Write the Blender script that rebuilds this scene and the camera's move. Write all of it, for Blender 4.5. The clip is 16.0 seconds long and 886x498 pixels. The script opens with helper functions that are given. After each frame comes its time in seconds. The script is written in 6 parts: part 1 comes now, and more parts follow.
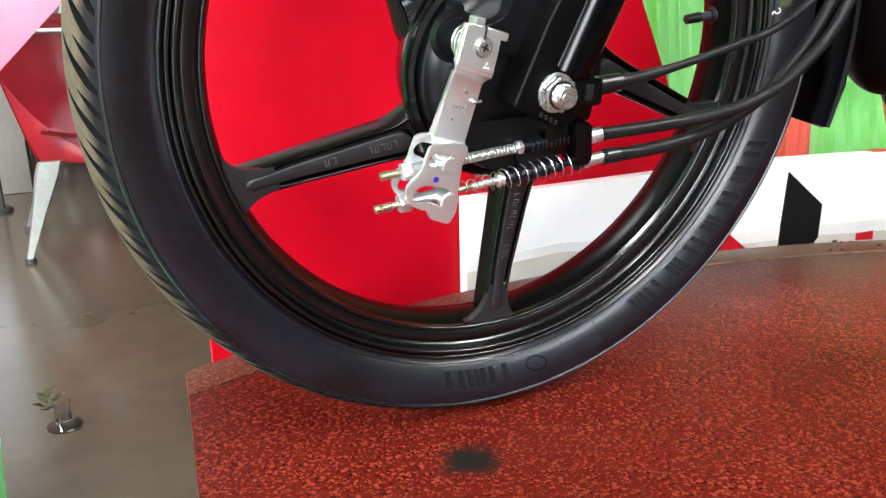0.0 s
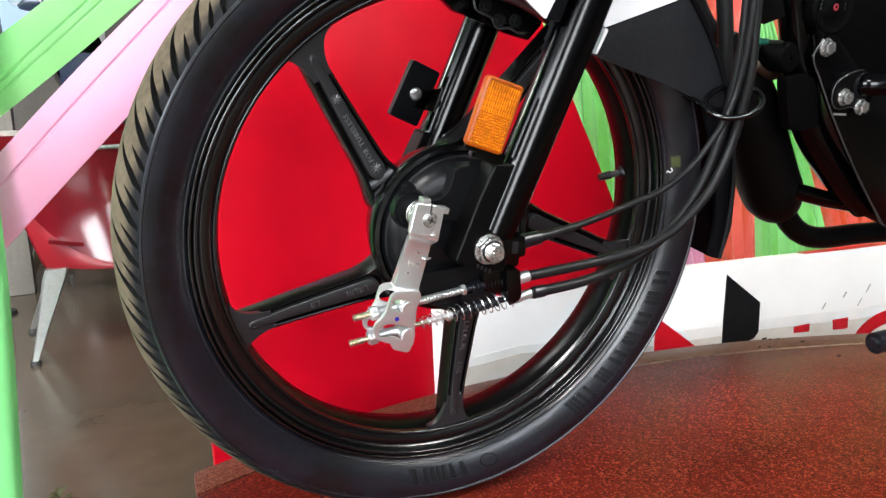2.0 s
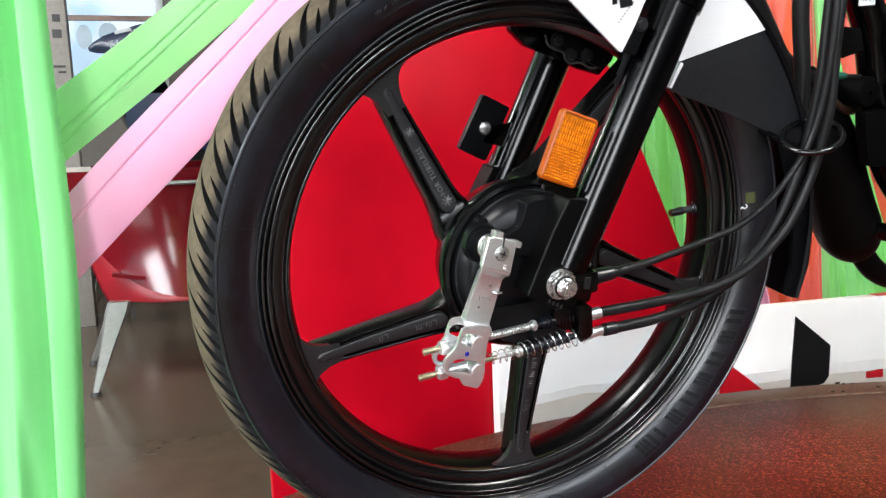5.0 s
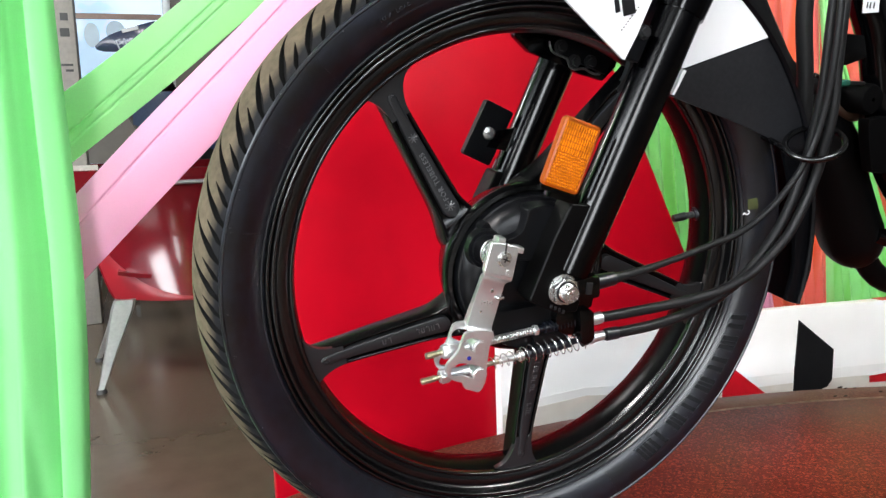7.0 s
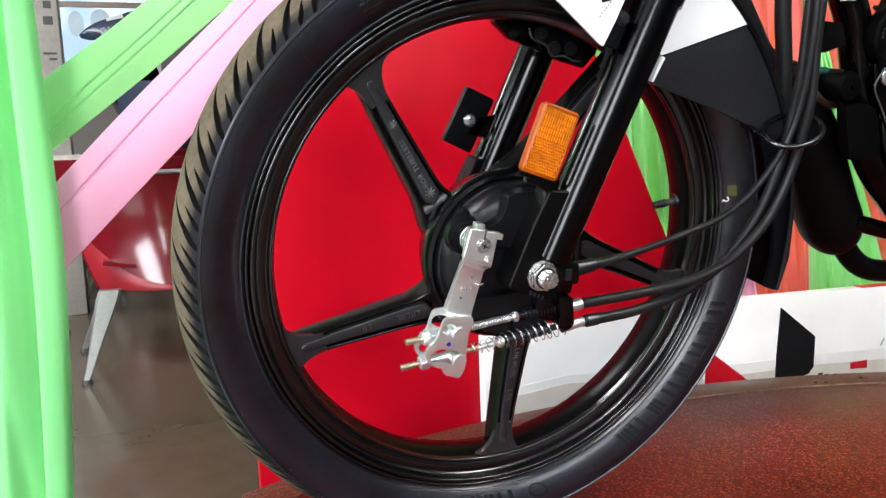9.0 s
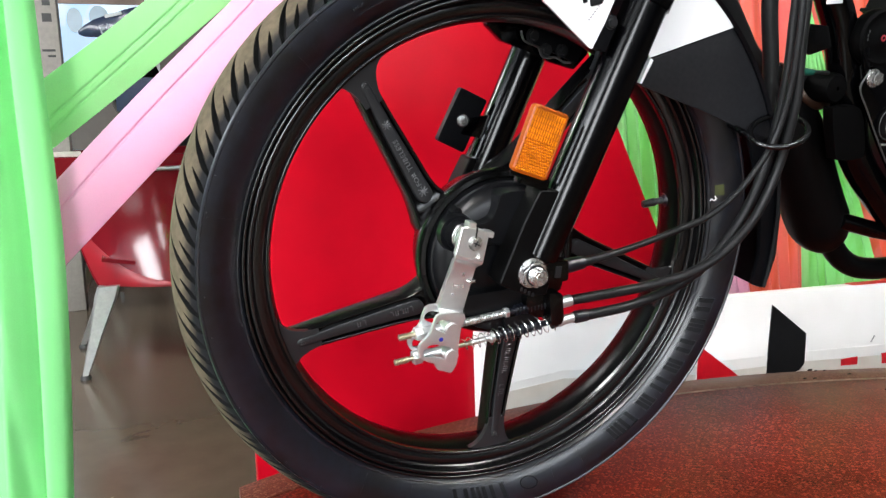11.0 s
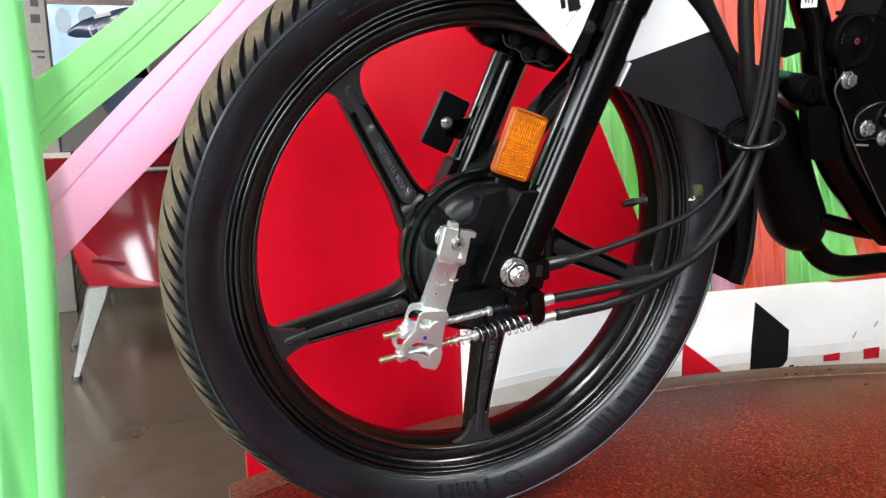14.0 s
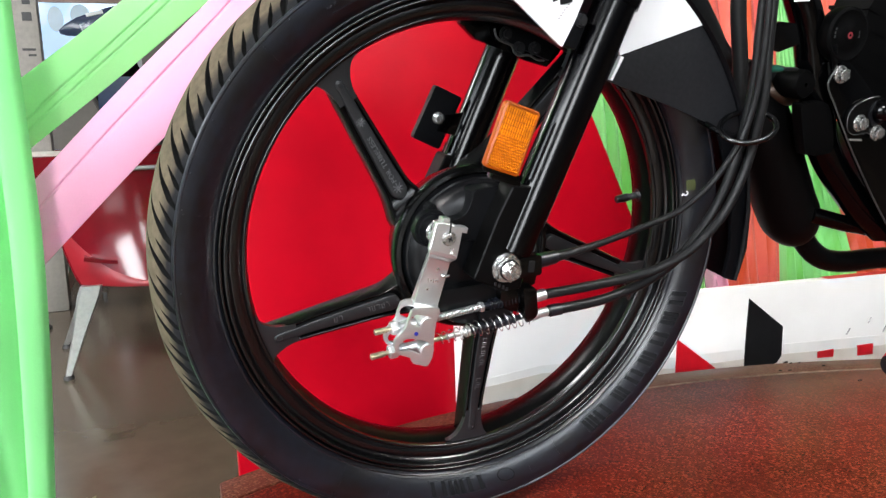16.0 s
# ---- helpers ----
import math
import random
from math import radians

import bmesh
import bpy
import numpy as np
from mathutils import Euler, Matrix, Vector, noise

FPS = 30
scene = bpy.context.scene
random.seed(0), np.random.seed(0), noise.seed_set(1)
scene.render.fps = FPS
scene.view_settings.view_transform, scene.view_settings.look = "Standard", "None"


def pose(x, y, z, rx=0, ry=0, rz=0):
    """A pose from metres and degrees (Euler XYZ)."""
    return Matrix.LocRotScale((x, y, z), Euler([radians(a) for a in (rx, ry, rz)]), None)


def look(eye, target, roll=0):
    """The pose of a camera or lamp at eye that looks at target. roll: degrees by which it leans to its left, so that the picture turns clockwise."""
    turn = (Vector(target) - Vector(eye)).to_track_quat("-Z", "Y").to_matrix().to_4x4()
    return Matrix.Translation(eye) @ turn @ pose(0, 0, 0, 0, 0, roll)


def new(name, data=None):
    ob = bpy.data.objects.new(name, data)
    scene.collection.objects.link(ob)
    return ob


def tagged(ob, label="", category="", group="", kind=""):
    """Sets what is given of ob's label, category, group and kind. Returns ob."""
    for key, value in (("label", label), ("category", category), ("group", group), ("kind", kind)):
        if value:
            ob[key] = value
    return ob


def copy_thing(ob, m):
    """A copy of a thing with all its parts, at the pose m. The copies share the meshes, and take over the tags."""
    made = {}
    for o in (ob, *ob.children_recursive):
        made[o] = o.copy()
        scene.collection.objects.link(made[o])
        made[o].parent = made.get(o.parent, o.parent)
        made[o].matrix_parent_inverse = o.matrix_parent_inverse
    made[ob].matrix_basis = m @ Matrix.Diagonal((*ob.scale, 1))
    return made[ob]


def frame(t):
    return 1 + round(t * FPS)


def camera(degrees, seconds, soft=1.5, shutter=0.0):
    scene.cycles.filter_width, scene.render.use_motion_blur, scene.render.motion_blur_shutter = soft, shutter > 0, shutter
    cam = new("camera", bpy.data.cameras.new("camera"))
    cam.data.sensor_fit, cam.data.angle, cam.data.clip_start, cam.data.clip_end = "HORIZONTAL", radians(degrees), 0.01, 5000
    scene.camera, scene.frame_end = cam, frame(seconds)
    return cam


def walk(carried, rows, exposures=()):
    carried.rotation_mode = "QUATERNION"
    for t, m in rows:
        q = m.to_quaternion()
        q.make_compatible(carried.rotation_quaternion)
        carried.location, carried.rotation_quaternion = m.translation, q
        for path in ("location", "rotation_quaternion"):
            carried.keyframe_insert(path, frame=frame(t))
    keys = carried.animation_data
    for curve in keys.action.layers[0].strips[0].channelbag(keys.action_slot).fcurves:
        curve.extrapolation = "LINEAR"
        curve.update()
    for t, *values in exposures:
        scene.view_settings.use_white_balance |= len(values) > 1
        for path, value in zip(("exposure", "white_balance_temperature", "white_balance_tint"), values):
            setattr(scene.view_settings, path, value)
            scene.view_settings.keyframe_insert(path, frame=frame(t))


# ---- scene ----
# ---- camera ----
EXPOSURES = ((0.0, 0.18), (0.5, 0.02), (1.0, -0.05), (3.0, -0.12), (4.5, -0.16), (5.0, -0.22), (8.0, -0.24), (9.5, -0.18), (16.0, -0.17))
cam = camera(57.20, 16.0, soft=1.4)
PATH = [
    (0.0, -0.2945, -0.5405, 0.3376, 73.557, 1.250, -24.136),
    (0.5, -0.3013, -0.5944, 0.3834, 78.671, 1.573, -24.487),
    (1.0, -0.3128, -0.6354, 0.4028, 79.770, 2.012, -24.848),
    (1.5, -0.3190, -0.6644, 0.4071, 79.311, 2.239, -24.956),
    (2.0, -0.3253, -0.6846, 0.4171, 79.283, 2.335, -24.977),
    (2.5, -0.3329, -0.6909, 0.4181, 79.459, 2.386, -24.983),
    (3.0, -0.3352, -0.6830, 0.4103, 80.450, 2.605, -24.771),
    (3.5, -0.3402, -0.6780, 0.4127, 80.911, 2.497, -24.486),
    (4.0, -0.3401, -0.6799, 0.4145, 81.205, 2.330, -24.408),
    (4.5, -0.3343, -0.6791, 0.4113, 81.430, 2.232, -24.330),
    (5.0, -0.3412, -0.6715, 0.4124, 82.171, 2.264, -21.487),
    (7.5, -0.3407, -0.6817, 0.4187, 82.015, 1.936, -21.071),
    (8.0, -0.3390, -0.6879, 0.4180, 81.846, 1.926, -21.257),
    (8.5, -0.3375, -0.6859, 0.4161, 81.604, 1.920, -21.695),
    (9.0, -0.3340, -0.6814, 0.4149, 81.396, 1.939, -21.853),
    (9.5, -0.3363, -0.6846, 0.4166, 81.333, 1.919, -21.875),
    (12.0, -0.3318, -0.7056, 0.4181, 81.091, 1.794, -21.993),
    (12.5, -0.3295, -0.7092, 0.4179, 81.078, 1.858, -22.071),
    (13.0, -0.3356, -0.7159, 0.4196, 81.119, 1.977, -22.418),
    (13.5, -0.3350, -0.7147, 0.4205, 81.111, 2.007, -22.533),
    (14.0, -0.3342, -0.7169, 0.4212, 81.085, 1.991, -22.559),
    (14.5, -0.3368, -0.7216, 0.4201, 81.052, 1.988, -22.565),
    (15.0, -0.3373, -0.7178, 0.4196, 80.997, 1.971, -22.563),
    (15.5, -0.3348, -0.7136, 0.4200, 81.014, 1.992, -22.794),
    (16.0, -0.3293, -0.7130, 0.4170, 80.994, 2.069, -22.936),
]
walk(cam, [(t, pose(*p)) for t, *p in PATH], EXPOSURES)

# ---- light ----
world = bpy.data.worlds.new("sky")
scene.world = world
world.use_nodes = True
wn = world.node_tree.nodes
sky = wn.new("ShaderNodeTexSky")
sky.sky_type, sky.sun_disc, sky.sun_elevation, sky.sun_rotation = "NISHITA", False, radians(40), radians(200)
world.node_tree.links.new(sky.outputs[0], wn["Background"].inputs[0])
wn["Background"].inputs[1].default_value = 0.12

FLOOR = -0.34          # shop floor under the plinth top, which is z = 0
CEIL = 2.45
ROOM = (-3.6, 4.2, -4.2, 5.2)   # x0, x1, y0, y1


def area(name, at, target, size, power, color=(1, 1, 1)):
    lamp = bpy.data.lights.new(name, "AREA")
    lamp.shape, lamp.size, lamp.size_y, lamp.energy, lamp.color = "RECTANGLE", size[0], size[1], power, color
    ob = new(name, lamp)
    ob.matrix_world = look(at, target)
    return ob


area("shopfront_daylight", (-2.2, ROOM[2] + 0.12, 1.0), (-1.4, 0, 0.6), (1.0, 2.0), 170, (0.92, 0.965, 1.0))
# unseen high opening, added to put highlights on the rim and tyre
area("added_high_fill", (0.4, ROOM[2] + 0.10, 1.95), (0.3, 0, 0.3), (2.6, 0.40), 88, (0.88, 0.94, 1.0))
# unseen side opening: two lamps added to brighten the board and tyre shoulder
area("added_side_fill", (ROOM[0] + 0.12, -1.5, 1.35), (0.4, 0.3, 0.2), (1.7, 1.6), 225, (0.92, 0.965, 1.0))
area("added_side_sheen", (ROOM[0] + 0.12, 0.40, 1.90), (0.0, 0.0, 0.4), (1.9, 0.55), 60, (0.85, 0.93, 1.0))
area("back_window_daylight", (-1.1, ROOM[3] - 0.12, 1.35), (-1.1, 0, 1.1), (2.2, 1.4), 12, (0.93, 0.97, 1.0))

# ---- materials ----


def material(name, color, rough=0.5, metal=0.0, vary=0.12, grain=60.0, bump=0.0, bump_scale=200.0, coat=0.0, second=None, blotch=6.0, spec=0.5):
    """A principled surface with tone variation at two scales, roughness wear and fine relief."""
    m = bpy.data.materials.new(name)
    m.use_nodes = True
    nt = m.node_tree
    n, l = nt.nodes, nt.links
    b = n["Principled BSDF"]
    b.inputs["Metallic"].default_value = metal
    b.inputs["Coat Weight"].default_value = coat
    b.inputs["Coat Roughness"].default_value = 0.08
    b.inputs["Specular IOR Level"].default_value = spec
    tc = n.new("ShaderNodeTexCoord")
    big, fine = n.new("ShaderNodeTexNoise"), n.new("ShaderNodeTexNoise")
    big.inputs["Scale"].default_value, big.inputs["Detail"].default_value = blotch, 4
    fine.inputs["Scale"].default_value, fine.inputs["Detail"].default_value = grain, 6
    for t in (big, fine):
        l.new(tc.outputs["Object"], t.inputs["Vector"])
    mix = n.new("ShaderNodeMix")
    mix.data_type = "RGBA"
    c2 = second or tuple(max(0.0, c * (1 - 2.2 * vary)) for c in color)
    mix.inputs["A"].default_value = (*color, 1)
    mix.inputs["B"].default_value = (*c2, 1)
    add = n.new("ShaderNodeMath")
    add.operation = "MULTIPLY_ADD"
    l.new(big.outputs["Fac"], add.inputs[0])
    add.inputs[1].default_value = 0.5
    half = n.new("ShaderNodeMath")
    half.operation = "MULTIPLY"
    half.inputs[1].default_value = 0.5
    l.new(fine.outputs["Fac"], half.inputs[0])
    l.new(half.outputs[0], add.inputs[2])
    ramp = n.new("ShaderNodeMapRange")
    ramp.inputs["From Min"].default_value, ramp.inputs["From Max"].default_value = 0.36, 0.64
    l.new(add.outputs[0], ramp.inputs["Value"])
    l.new(ramp.outputs[0], mix.inputs["Factor"])
    l.new(mix.outputs["Result"], b.inputs["Base Color"])
    rr = n.new("ShaderNodeMapRange")
    rr.inputs["To Min"].default_value, rr.inputs["To Max"].default_value = max(0.02, rough * 0.85), min(1.0, rough * 1.2)
    l.new(add.outputs[0], rr.inputs["Value"])
    l.new(rr.outputs[0], b.inputs["Roughness"])
    if bump:
        bn, bp = n.new("ShaderNodeTexNoise"), n.new("ShaderNodeBump")
        bn.inputs["Scale"].default_value, bn.inputs["Detail"].default_value = bump_scale, 3
        bp.inputs["Strength"].default_value, bp.inputs["Distance"].default_value = bump, 0.0004
        l.new(tc.outputs["Object"], bn.inputs["Vector"])
        l.new(bn.outputs["Fac"], bp.inputs["Height"])
        l.new(bp.outputs["Normal"], b.inputs["Normal"])
    return m


def terrazzo(name, ground, chips, darks, stains, spec=0.05):
    """Polished stone chips in red cement: three sizes of chip, dirt, and one ink-black drip."""
    m = bpy.data.materials.new(name)
    m.use_nodes = True
    n, l = m.node_tree.nodes, m.node_tree.links
    b = n["Principled BSDF"]
    b.inputs["Specular IOR Level"].default_value = spec
    tc = n.new("ShaderNodeTexCoord")
    col = None

    def mixed(a, fac, color):
        x = n.new("ShaderNodeMix")
        x.data_type = "RGBA"
        if isinstance(a, tuple):
            x.inputs["A"].default_value = (*a, 1)
        else:
            l.new(a, x.inputs["A"])
        l.new(fac, x.inputs["Factor"])
        if isinstance(color, tuple):
            x.inputs["B"].default_value = (*color, 1)
        else:
            l.new(color, x.inputs["B"])
        return x.outputs["Result"]

    def rng(src, a, b_, lo=0.0, hi=1.0):
        r = n.new("ShaderNodeMapRange")
        for k, v in (("From Min", a), ("From Max", b_), ("To Min", lo), ("To Max", hi)):
            r.inputs[k].default_value = v
        l.new(src, r.inputs["Value"])
        return r.outputs[0]

    col = ground
    paler = tuple(0.86 * a + 0.14 * b2 for a, b2 in zip(ground, chips))
    for scale, lo, hi, c in ((540, 0.50, 0.60, paler), (420, 0.90, 0.93, darks), (430, 0.86, 0.90, chips), (640, 0.90, 0.94, chips), (300, 0.95, 0.965, chips)):
        v = n.new("ShaderNodeTexVoronoi")
        v.inputs["Scale"].default_value = scale
        l.new(tc.outputs["Object"], v.inputs["Vector"])
        s = n.new("ShaderNodeSeparateColor")
        l.new(v.outputs["Color"], s.inputs[0])
        col = mixed(col, rng(s.outputs[0], lo, hi), c)
    d = n.new("ShaderNodeTexNoise")
    d.inputs["Scale"].default_value, d.inputs["Detail"].default_value = 5, 6
    l.new(tc.outputs["Object"], d.inputs["Vector"])
    col = mixed(col, rng(d.outputs["Fac"], 0.45, 0.75, 0.0, 0.4), tuple(c * 0.55 for c in ground))
    if stains:
        w = n.new("ShaderNodeTexNoise")
        w.inputs["Scale"].default_value, w.inputs["Detail"].default_value = 45, 4
        l.new(tc.outputs["Object"], w.inputs["Vector"])
    for centre, r_out, r_in, amount, tint in stains:
        sub, ln = n.new("ShaderNodeVectorMath"), n.new("ShaderNodeVectorMath")
        sub.operation, ln.operation = "SUBTRACT", "LENGTH"
        l.new(tc.outputs["Object"], sub.inputs[0])
        sub.inputs[1].default_value = centre
        l.new(sub.outputs[0], ln.inputs[0])
        k = n.new("ShaderNodeMath")
        k.operation = "MULTIPLY_ADD"
        l.new(w.outputs["Fac"], k.inputs[0])
        k.inputs[1].default_value = 0.65 * r_out
        l.new(ln.outputs["Value"], k.inputs[2])
        col = mixed(col, rng(k.outputs[0], r_out, r_in, 0.0, amount), tint)
    l.new(col, b.inputs["Base Color"])
    l.new(rng(d.outputs["Fac"], 0.3, 0.7, 0.28, 0.42), b.inputs["Roughness"])
    bn, bp = n.new("ShaderNodeTexNoise"), n.new("ShaderNodeBump")
    bn.inputs["Scale"].default_value = 260
    bp.inputs["Strength"].default_value, bp.inputs["Distance"].default_value = 0.12, 0.001
    l.new(tc.outputs["Object"], bn.inputs["Vector"])
    l.new(bn.outputs["Fac"], bp.inputs["Height"])
    l.new(bp.outputs["Normal"], b.inputs["Normal"])
    return m


def glowing(name, color, strength):
    m = bpy.data.materials.new(name)
    m.use_nodes = True
    b = m.node_tree.nodes["Principled BSDF"]
    b.inputs["Base Color"].default_value = (*color, 1)
    b.inputs["Emission Color"].default_value = (*color, 1)
    b.inputs["Emission Strength"].default_value = strength
    return m


RUBBER = material("tyre_rubber", (0.0054, 0.0070, 0.0122), 0.31, spec=0.66, vary=0.5, grain=120, bump=0.26, bump_scale=260, blotch=14)
LETTER = material("dull_moulded_rubber", (0.0030, 0.0033, 0.0044), 0.55, spec=0.18, vary=0.2)
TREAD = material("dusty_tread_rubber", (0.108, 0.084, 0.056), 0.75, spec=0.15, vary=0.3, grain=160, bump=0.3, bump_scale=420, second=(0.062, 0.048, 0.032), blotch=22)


def clean_shoulders(m, middle, inner, outer):
    """Dust lies on the crown only: towards the shoulders the rubber is rubbed black."""
    n, l = m.node_tree.nodes, m.node_tree.links
    b = n["Principled BSDF"]
    src = b.inputs["Base Color"].links[0].from_socket
    tc, sp = n.new("ShaderNodeTexCoord"), n.new("ShaderNodeSeparateXYZ")
    l.new(tc.outputs["Object"], sp.inputs[0])
    d, ab, wob, r, mx = n.new("ShaderNodeMath"), n.new("ShaderNodeMath"), n.new("ShaderNodeMath"), n.new("ShaderNodeMapRange"), n.new("ShaderNodeMix")
    noise = n.new("ShaderNodeTexNoise")
    noise.inputs["Scale"].default_value, noise.inputs["Detail"].default_value = 55, 4
    l.new(tc.outputs["Object"], noise.inputs["Vector"])
    d.operation, ab.operation, wob.operation = "SUBTRACT", "ABSOLUTE", "MULTIPLY_ADD"
    l.new(sp.outputs["Y"], d.inputs[0])
    d.inputs[1].default_value = middle
    l.new(d.outputs[0], ab.inputs[0])
    l.new(noise.outputs["Fac"], wob.inputs[0])
    wob.inputs[1].default_value = 0.014
    l.new(ab.outputs[0], wob.inputs[2])
    r.inputs["From Min"].default_value, r.inputs["From Max"].default_value = inner, outer
    l.new(wob.outputs[0], r.inputs["Value"])
    mx.data_type = "RGBA"
    mx.inputs["B"].default_value = (0.006, 0.006, 0.007, 1)
    l.new(src, mx.inputs["A"])
    l.new(r.outputs[0], mx.inputs["Factor"])
    l.new(mx.outputs["Result"], b.inputs["Base Color"])


clean_shoulders(TREAD, 0.03, 0.035, 0.045)
SATIN = material("satin_black_alloy", (0.0009, 0.0009, 0.0010), 0.20, spec=0.36, vary=0.12, grain=60)
SATINROUGH = material("satin_cast_black", (0.0009, 0.0009, 0.0011), 0.21, spec=0.32, vary=0.12, grain=60)
RIMBLACK = material("satin_black_rim", (0.0012, 0.0012, 0.0015), 0.22, spec=0.70, vary=0.12, grain=60)
# paler copy of the black alloy: light on the spoke pads and feet
PANEL = material("lit_black_alloy", (0.0120, 0.0125, 0.0140), 0.33, spec=0.5, vary=0.12, grain=60)
DRUM = material("cast_satin_black", (0.0034, 0.0036, 0.0044), 0.30, spec=0.26, vary=0.15, grain=90, bump=0.05, bump_scale=500)
# light caught by the raised letters is put into this paler base
RAISED = material("lit_raised_letter", (0.085, 0.085, 0.09), 0.28, spec=0.6, vary=0.3, grain=400)
FORKPAINT = material("black_fork_paint", (0.0005, 0.0005, 0.0008), 0.165, spec=0.28, vary=0.2, grain=500, bump=0.06, bump_scale=700)
GLOSS = material("gloss_black_paint", (0.0007, 0.0007, 0.0009), 0.12, spec=0.25, vary=0.1, grain=40, bump=0.015, bump_scale=120)
BLACKOUT = material("deep_black_engine_paint", (0.0008, 0.0008, 0.0009), 0.6, spec=0.05, vary=0.2, grain=200)
MATT = material("matt_black_heatproof", (0.0018, 0.0017, 0.0018), 0.42, spec=0.09, vary=0.2, grain=200, bump=0.25, bump_scale=700)
PLASTIC = material("black_moulded_plastic", (0.0032, 0.0035, 0.0045), 0.36, spec=0.13, vary=0.25, grain=260, bump=0.1, bump_scale=900, blotch=9)
SKIRT = material("dark_grey_moulded_plastic", (0.0125, 0.0130, 0.0152), 0.42, spec=0.32, vary=0.25, grain=260, bump=0.1, bump_scale=900, blotch=5)
WHITE = material("white_gloss_plastic", (0.78, 0.79, 0.80), 0.22, vary=0.03, grain=20, coat=0.2)
ZINC = material("zinc_plated_steel", (0.78, 0.79, 0.79), 0.30, metal=0.88, vary=0.04, grain=130, bump=0.02, bump_scale=900, blotch=40)
CHROME = material("bright_steel", (0.66, 0.66, 0.65), 0.26, metal=0.95, vary=0.03, grain=200, blotch=60)
WELL = material("dull_black_rim_well", (0.0012, 0.0012, 0.0013), 0.30, spec=0.14, vary=0.15, grain=80)
CABLE = material("cable_rubber", (0.0100, 0.0102, 0.0108), 0.38, spec=0.22, vary=0.15, grain=300)
# pale grey that paints reflections along edges; also colours the valve stem
EDGE = material("edge_glint_and_stem_grey", (0.10, 0.10, 0.10), 0.3, metal=0.5, vary=0.3, grain=300)
DARKBOLT = material("blackened_bolt", (0.03, 0.03, 0.032), 0.35, metal=0.6, vary=0.15)
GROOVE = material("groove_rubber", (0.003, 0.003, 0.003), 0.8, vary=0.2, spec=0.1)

# ---- building blocks ----


def link(name, bm, mat, parent=None, label="", angle=35, mats=()):
    bmesh.ops.recalc_face_normals(bm, faces=bm.faces)
    me = bpy.data.meshes.new(name)
    bm.to_mesh(me)
    bm.free()
    for m in (mat, *mats):
        me.materials.append(m)
    me.shade_smooth()
    me.set_sharp_from_angle(angle=radians(angle))
    ob = new(name, me)
    ob.parent = parent
    if label:
        ob["label"] = label
    return ob


def part(name, bm, mat, parent, label="", angle=35, mats=()):
    """One mesh under a thing or under a part."""
    return link(name, bm, mat, parent, label, angle, mats)


def structure(name, bm, mat, label, category, angle=35):
    return tagged(link(name, bm, mat, None, "", angle), label, category, kind="structure")


def thing(name, label, category, m=None, group=""):
    ob = new(name)
    ob.empty_display_size = 0.05
    if m is not None:
        ob.matrix_world = m
    return tagged(ob, label, category, group)


def bevelled(bm, width, segments=2, angle=30):
    edges = [e for e in bm.edges if len(e.link_faces) == 2 and e.calc_face_angle(0) > radians(angle)]
    bmesh.ops.bevel(bm, geom=edges, offset=width, segments=segments, affect="EDGES", profile=0.7, clamp_overlap=True)
    return bm


def box(c, size, bevel=0.0, rot=None, bm=None):
    b = bmesh.new()
    bmesh.ops.create_cube(b, size=1)
    bmesh.ops.scale(b, vec=size, verts=b.verts)
    if bevel:
        bevelled(b, bevel)
    m = Matrix.Translation(c) @ (rot.to_4x4() if rot else Matrix.Identity(4))
    bmesh.ops.transform(b, matrix=m, verts=b.verts)
    return merged(bm, b)


def merged(bm, b):
    if bm is None:
        return b
    me = bpy.data.meshes.new("tmp")
    b.to_mesh(me)
    b.free()
    bm.from_mesh(me)
    bpy.data.meshes.remove(me)
    return bm


def ring_frame(d):
    d = d.normalized()
    u = d.orthogonal().normalized()
    return u, d.cross(u)


def cyl(p0, p1, r0, r1=None, seg=24, bevel=0.0, bm=None, caps=True):
    """A round or, with few segments, a prismatic bar from p0 to p1."""
    p0, p1 = Vector(p0), Vector(p1)
    r1 = r0 if r1 is None else r1
    b = bmesh.new()
    u, v = ring_frame(p1 - p0)
    rings = []
    for p, r in ((p0, r0), (p1, r1)):
        rings.append([b.verts.new(p + r * (math.cos(2 * math.pi * i / seg) * u + math.sin(2 * math.pi * i / seg) * v)) for i in range(seg)])
    for i in range(seg):
        b.faces.new((rings[0][i], rings[0][(i + 1) % seg], rings[1][(i + 1) % seg], rings[1][i]))
    if caps:
        b.faces.new(rings[0][::-1])
        b.faces.new(rings[1])
        if bevel:
            bmesh.ops.recalc_face_normals(b, faces=b.faces)
            edges = [e for e in b.edges if any(len(f.verts) == seg for f in e.link_faces)]
            bmesh.ops.bevel(b, geom=edges, offset=bevel, segments=2, affect="EDGES", clamp_overlap=True)
    return merged(bm, b)


def smooth_path(pts, n=8):
    """Catmull-Rom through the points."""
    p = [Vector(q) for q in pts]
    p = [2 * p[0] - p[1], *p, 2 * p[-1] - p[-2]]
    out = []
    for i in range(1, len(p) - 2):
        for k in range(n):
            t = k / n
            out.append(0.5 * (2 * p[i] + (p[i + 1] - p[i - 1]) * t + (2 * p[i - 1] - 5 * p[i] + 4 * p[i + 1] - p[i + 2]) * t * t + (3 * p[i] - p[i - 1] - 3 * p[i + 1] + p[i + 2]) * t ** 3))
    return out + [p[-2]]


